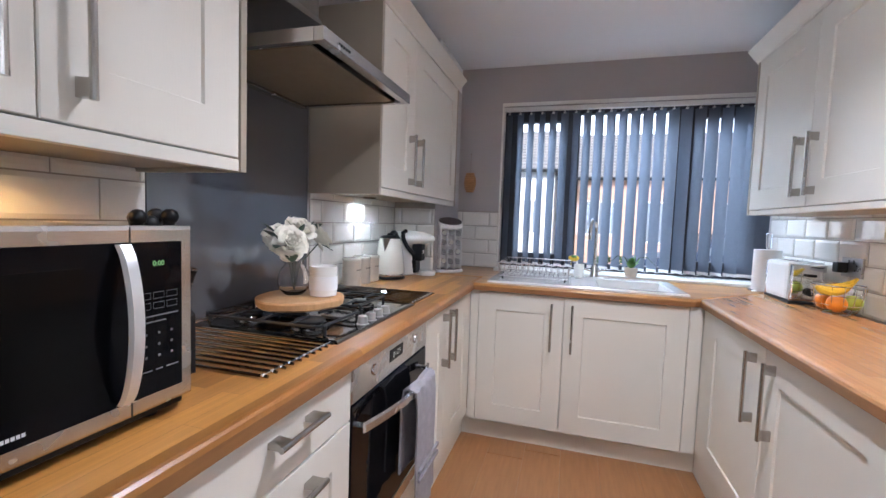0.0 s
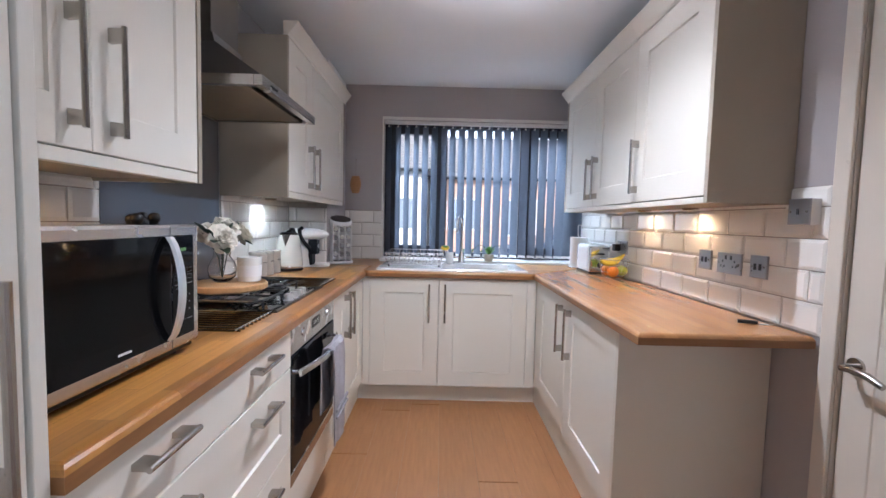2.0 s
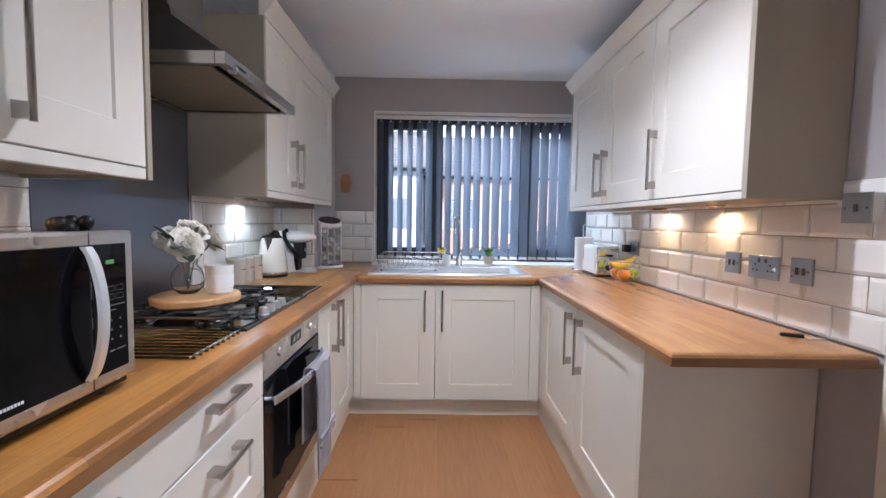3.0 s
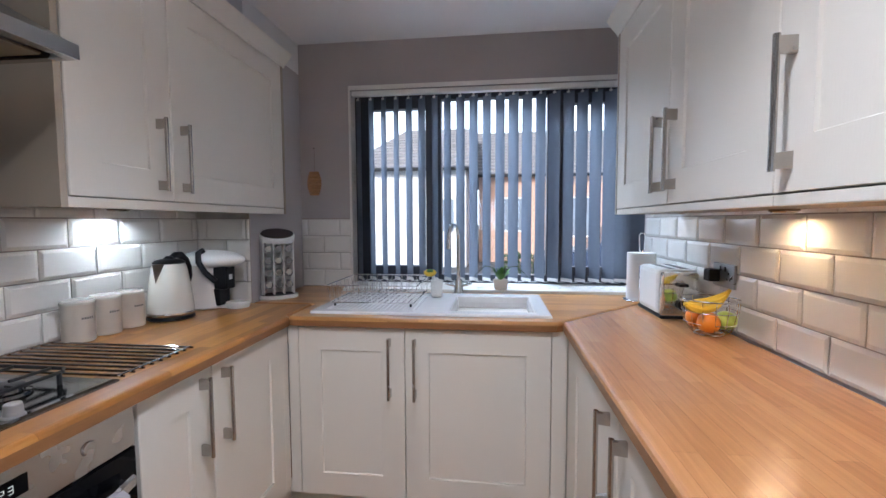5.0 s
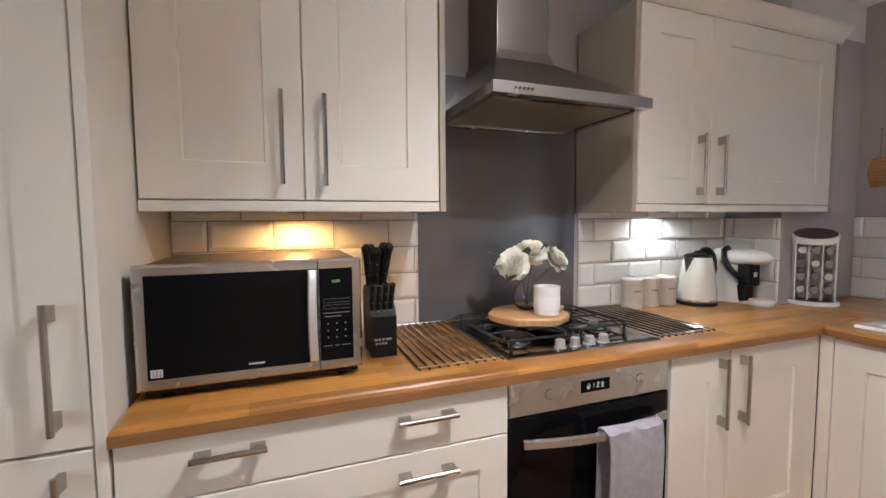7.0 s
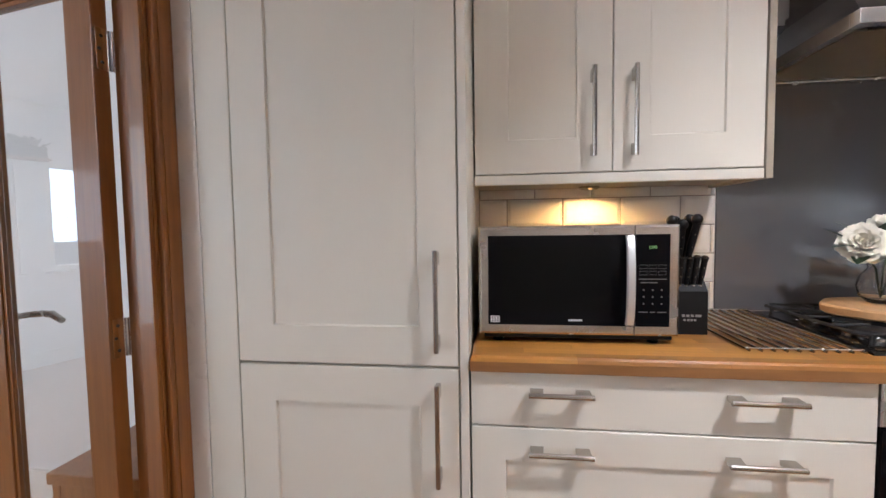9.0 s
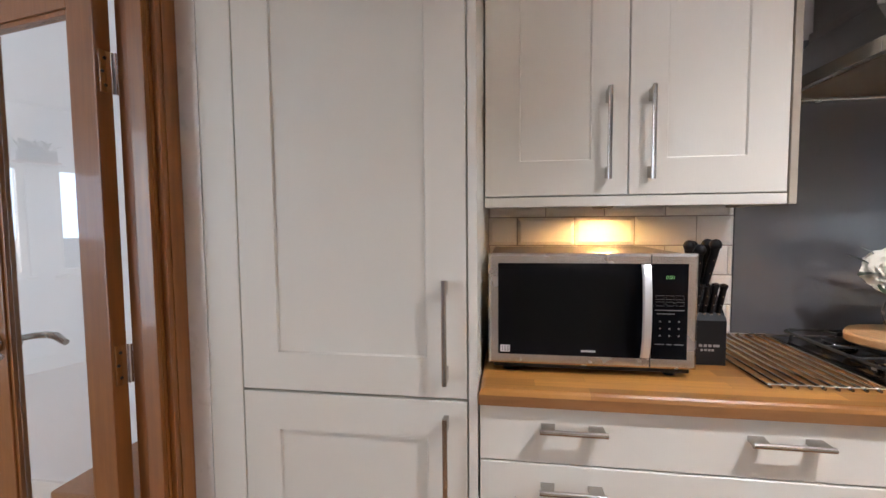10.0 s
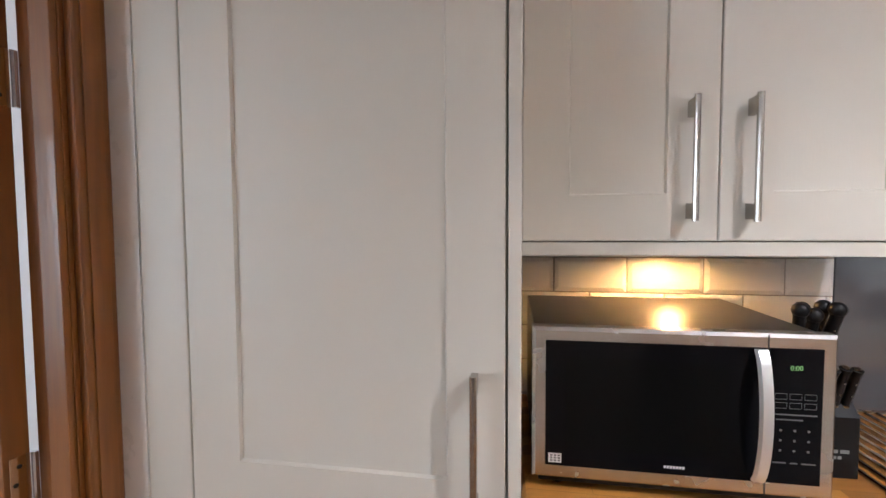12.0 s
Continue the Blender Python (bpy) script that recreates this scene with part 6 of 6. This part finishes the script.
def plate_socket(name, y, z, w, h, kind, label, cat):
    s = thing(name, (R_X - 0.012, y, z), label, cat)
    m = side("R", R_X - 0.0115)
    part("plate", slab(B(), y - w / 2, y + w / 2, z - h / 2, z + h / 2, m, t=0.008, e=0.002, w=0.008), SOCKET_PLATE, s)
    mf = side("R", R_X - 0.0195)
    if kind == "switch":
        for d in (-0.013, 0.013):
            part("rocker", slab(B(), y + d - 0.007, y + d + 0.007, z - 0.012, z + 0.012, mf, t=0.001, e=0.001, w=0.003), SOCKET_DARK, s)
    if kind == "double":
        for d in (-0.036, 0.036):
            bm = B()
            slab(bm, y + d - 0.004, y + d + 0.004, z + 0.004, z + 0.013, mf, t=0.0005, e=0.0003, w=0.0008)
            slab(bm, y + d - 0.014, y + d - 0.006, z - 0.016, z - 0.009, mf, t=0.0005, e=0.0003, w=0.0008)
            slab(bm, y + d + 0.006, y + d + 0.014, z - 0.016, z - 0.009, mf, t=0.0005, e=0.0003, w=0.0008)
            part("pin_holes", bm, SOCKET_DARK, s)
            part("rocker", slab(B(), y + d * 0.45 - 0.006, y + d * 0.45 + 0.006, z + 0.016, z + 0.033, mf, t=0.001, e=0.001, w=0.003), SOCKET_DARK, s)
    if kind == "isolator":
        part("back_box", box(B(), R_X - 0.045, R_X - 0.0045, y - w / 2 + 0.002, y + w / 2 - 0.002, z - h / 2 + 0.002, z + h / 2 - 0.002, 0.003), WHITE_PLASTIC, s)
    for d in (-1, 1):
        part("screw", tube(B(), [mf(y + d * (w / 2 - 0.012), 0, z), mf(y + d * (w / 2 - 0.012), 0.0015, z)], 0.004, 10), NICKEL, s)
    return s


plate_socket("light_switch", 0.452, 1.108, 0.086, 0.086, "switch", "brushed metal two-gang switch on the tiles", "switch")
plate_socket("double_socket", 0.290, 1.105, 0.146, 0.086, "double", "brushed metal double plug socket on the tiles", "socket")
plate_socket("light_switch", 0.125, 1.108, 0.086, 0.086, "switch", "brushed metal two-gang switch near the end of the tiles", "switch")
ds = plate_socket("double_socket", 1.335, 1.108, 0.146, 0.086, "double", "brushed metal double socket with a black plug in it", "socket")
part("plug", box(B(), R_X - 0.060, R_X - 0.0205, 1.352, 1.398, 1.082, 1.128, 0.006), BLACK_PLASTIC, ds)
iso = thing("isolator_switch", (R_X - 0.03, -0.075, 1.31), "surface-mounted metal cooker hood switch above the tiles' end", "switch")
part("back_box", box(B(), R_X - 0.0445, R_X - 0.012, -0.118, -0.033, 1.268, 1.352, 0.003), WHITE_PLASTIC, iso)
m = side("R", R_X - 0.045)
part("plate", slab(B(), -0.119, -0.032, 1.267, 1.353, m, t=0.0045, e=0.002, w=0.005), SOCKET_PLATE, iso)
part("rocker", slab(B(), -0.081, -0.070, 1.300, 1.320, side("R", R_X - 0.050), t=0.001, e=0.001, w=0.004), SOCKET_DARK, iso)
for y in (-0.107, -0.044):
    part("screw", tube(B(), [(R_X - 0.0495, y, 1.31), (R_X - 0.0515, y, 1.31)], 0.004, 10), NICKEL, iso)
part("cable_trunk", box(B(), R_X - 0.030, R_X - 0.0125, -0.028, 0.002, 1.320, 1.332, 0.002), WHITE_PLASTIC, iso)

pe = thing("carving_knife", (2.25, 0.03, 0.912), "slim dark-handled table knife lying on the worktop", "knife")
part("handle", tube(B(), [(2.195, 0.050, 0.918), (2.250, 0.028, 0.918)], [0.006, 0.007], 8), IRON, pe)
part("blade", box(B(), 2.250, 2.310, 0.008, 0.024, 0.9125, 0.9145, 0.0005), CHROME, pe)

# under-cupboard lights
def puck(x, y, z, lens, label):
    p = thing("cupboard_light", (x, y, z - 0.01), label, "light", "under-cupboard lights")
    part("ring", lathe(B(), [(0.034, z), (0.035, z - 0.006), (0.030, z - 0.010), (0.026, z - 0.008)], x, y), NICKEL, p, smooth=True)
    part("lens", lathe(B(), [(0.0255, z - 0.0005), (0.0255, z - 0.0075), (0, z - 0.0078)], x, y), lens, p)


puck(0.085, -0.53, DB - 0.022, LED_WARM, "round warm light under the microwave cupboard")
puck(0.09, 1.11, DB - 0.022, LED_COOL, "bright cool white light under the corner cupboard")
puck(2.255, 0.93, DB - 0.045, LED_WARM, "round warm light under the east cupboards")
puck(2.255, 0.49, DB - 0.045, LED_WARM, "round warm light under the east cupboards")

# ---- vertical blind ----
vb = thing("vertical_blind", (1.47, 2.25, 0.95), "half-open blue-grey vertical blind with a white headrail", "blind")
part("headrail", box(B(), 0.616, 2.326, 2.232, 2.272, 2.070, 2.098, 0.004), WHITE_PLASTIC, vb)
VA, VW, VP = radians(-53), 0.089, 0.0782
n = 22
for k in range(n):
    x = 0.650 + VP * k
    yv = 2.252
    a = VA + radians(3.0) * math.sin(k * 1.7) + (radians(24) if k >= 20 else 0)
    d = Vector((math.cos(a), math.sin(a), 0))
    nrm = Vector((-d.y, d.x, 0))
    bm = B()
    c = Vector((x, yv, 0))
    rows = []
    for z in (0.968, 2.052):
        rows.append([bm.verts.new(c + d * (VW * (f - 0.5)) + nrm * (0.0035 * (1 - (2 * f - 1) ** 2)) + Vector((0, 0, z))) for f in (0, 0.25, 0.5, 0.75, 1)])
    for j in range(4):
        bm.faces.new((rows[0][j], rows[0][j + 1], rows[1][j + 1], rows[1][j]))
    vane = part("vane", bm, BLIND, vb)
    bm = B()
    tube(bm, [(x, yv, 2.050), (x, yv, 2.071)], 0.0035, 6)
    box(bm, x - 0.010, x + 0.010, yv - 0.003, yv + 0.003, 2.046, 2.056, 0.001)
    part("hanger", bm, WHITE_PLASTIC, vane)
    bm = B()
    a0, a1 = c + d * (-VW * 0.46), c + d * (VW * 0.46)
    p = [a0 + nrm * 0.002, a1 + nrm * 0.002, a1 - nrm * 0.002, a0 - nrm * 0.002]
    lo = [bm.verts.new(q + Vector((0, 0, 0.950))) for q in p]
    hi = [bm.verts.new(q + Vector((0, 0, 0.969))) for q in p]
    for j in range(4):
        bm.faces.new((lo[j], lo[(j + 1) % 4], hi[(j + 1) % 4], hi[j]))
    bm.faces.new(lo)
    part("bottom_weight", bm, WHITE_PLASTIC, vane)
bm = B()
for k in range(n - 1):
    x = 0.650 + VP * k
    for s in (-1, 1):
        pts = [(x + VP * f, 2.250 + s * 0.018, 0.957 - 0.012 * math.sin(math.pi * f)) for f in (0, 0.25, 0.5, 0.75, 1)]
        tube(bm, pts, 0.0013, 5)
part("link_chain", bm, WHITE_PLASTIC, vb)

# ---- seen through the doorway ----
tb = thing("low_wooden_stool", (0.21, -2.2, 0), "low oak side table with an open front", "table")
part("top", box(B(), 0.03, 0.425, -2.40, -1.95, 0.36, 0.40, 0.004), OAK, tb)
for y in (-2.39, -1.98):
    part("side_panel", box(B(), 0.04, 0.415, y, y + 0.03, 0.0, 0.36, 0.003), OAK, tb)
part("shelf", box(B(), 0.04, 0.40, -2.359, -1.981, 0.09, 0.115, 0.002), OAK, tb)
part("back", box(B(), 0.04, 0.055, -2.359, -1.981, 0.116, 0.36, 0.001), OAK, tb)
part("apron", box(B(), 0.395, 0.413, -2.359, -1.981, 0.30, 0.359, 0.002), OAK, tb)
ws = thing("wall_shelf_planter", (1.87, D_Y + 0.08, 1.87), "dark leafy planter on a small wall shelf", "planter")
part("shelf", box(B(), 1.72, 2.01, D_Y + 0.001, D_Y + 0.15, 1.86, 1.88, 0.002), OAK, ws)
part("planter", box(B(), 1.74, 1.99, D_Y + 0.02, D_Y + 0.13, 1.881, 1.98, 0.004), IRON, ws)
rnd = random.Random(5)
bm = B()
for k in range(60):
    b0 = (rnd.uniform(1.75, 1.98), D_Y + 0.07, 1.975)
    leaf(bm, b0, (b0[0] + rnd.uniform(-0.08, 0.08), D_Y + 0.07 + rnd.uniform(-0.03, 0.06), 1.975 + rnd.uniform(0.02, 0.10)), 0.012)
part("foliage", bm, LEAF_DARK, ws, kind="stuff")

# ---- floor boards, last ----
def boards():
    meshes = {}
    w, l = 0.192, 1.285
    rnd = random.Random(2)
    x = -0.02
    i = 0
    while x < 3.5:
        y = -5.6 - rnd.uniform(0, 1.0)
        while y < 2.2:
            y1 = y + l
            a, b2 = max(y, -5.6), min(y1, 2.2)
            if x > R_X - 0.01 and b2 > -1.7:
                b2 = -1.7
            if b2 - a > 0.05:
                k = round(b2 - a, 2)
                if k not in meshes:
                    bm = B()
                    ww, ll = w - 0.0006, k - 0.0006
                    loft(bm, [(0, ww, 0, ll, -0.011), (0, ww, 0, ll, -0.001), (0.001, ww - 0.001, 0.001, ll - 0.001, 0)], lambda u, o, v: (u, v, o))
                    bmesh.ops.recalc_face_normals(bm, faces=bm.faces)
                    me = bpy.data.meshes.new("floor_board")
                    bm.to_mesh(me)
                    bm.free()
                    me.materials.append(FLOOR)
                    meshes[k] = me
                ob = new("floor_board", meshes[k])
                ob.parent = floor
                ob.location = (x, a, 0)
            y = y1
        x += w
        i += 1


boards()
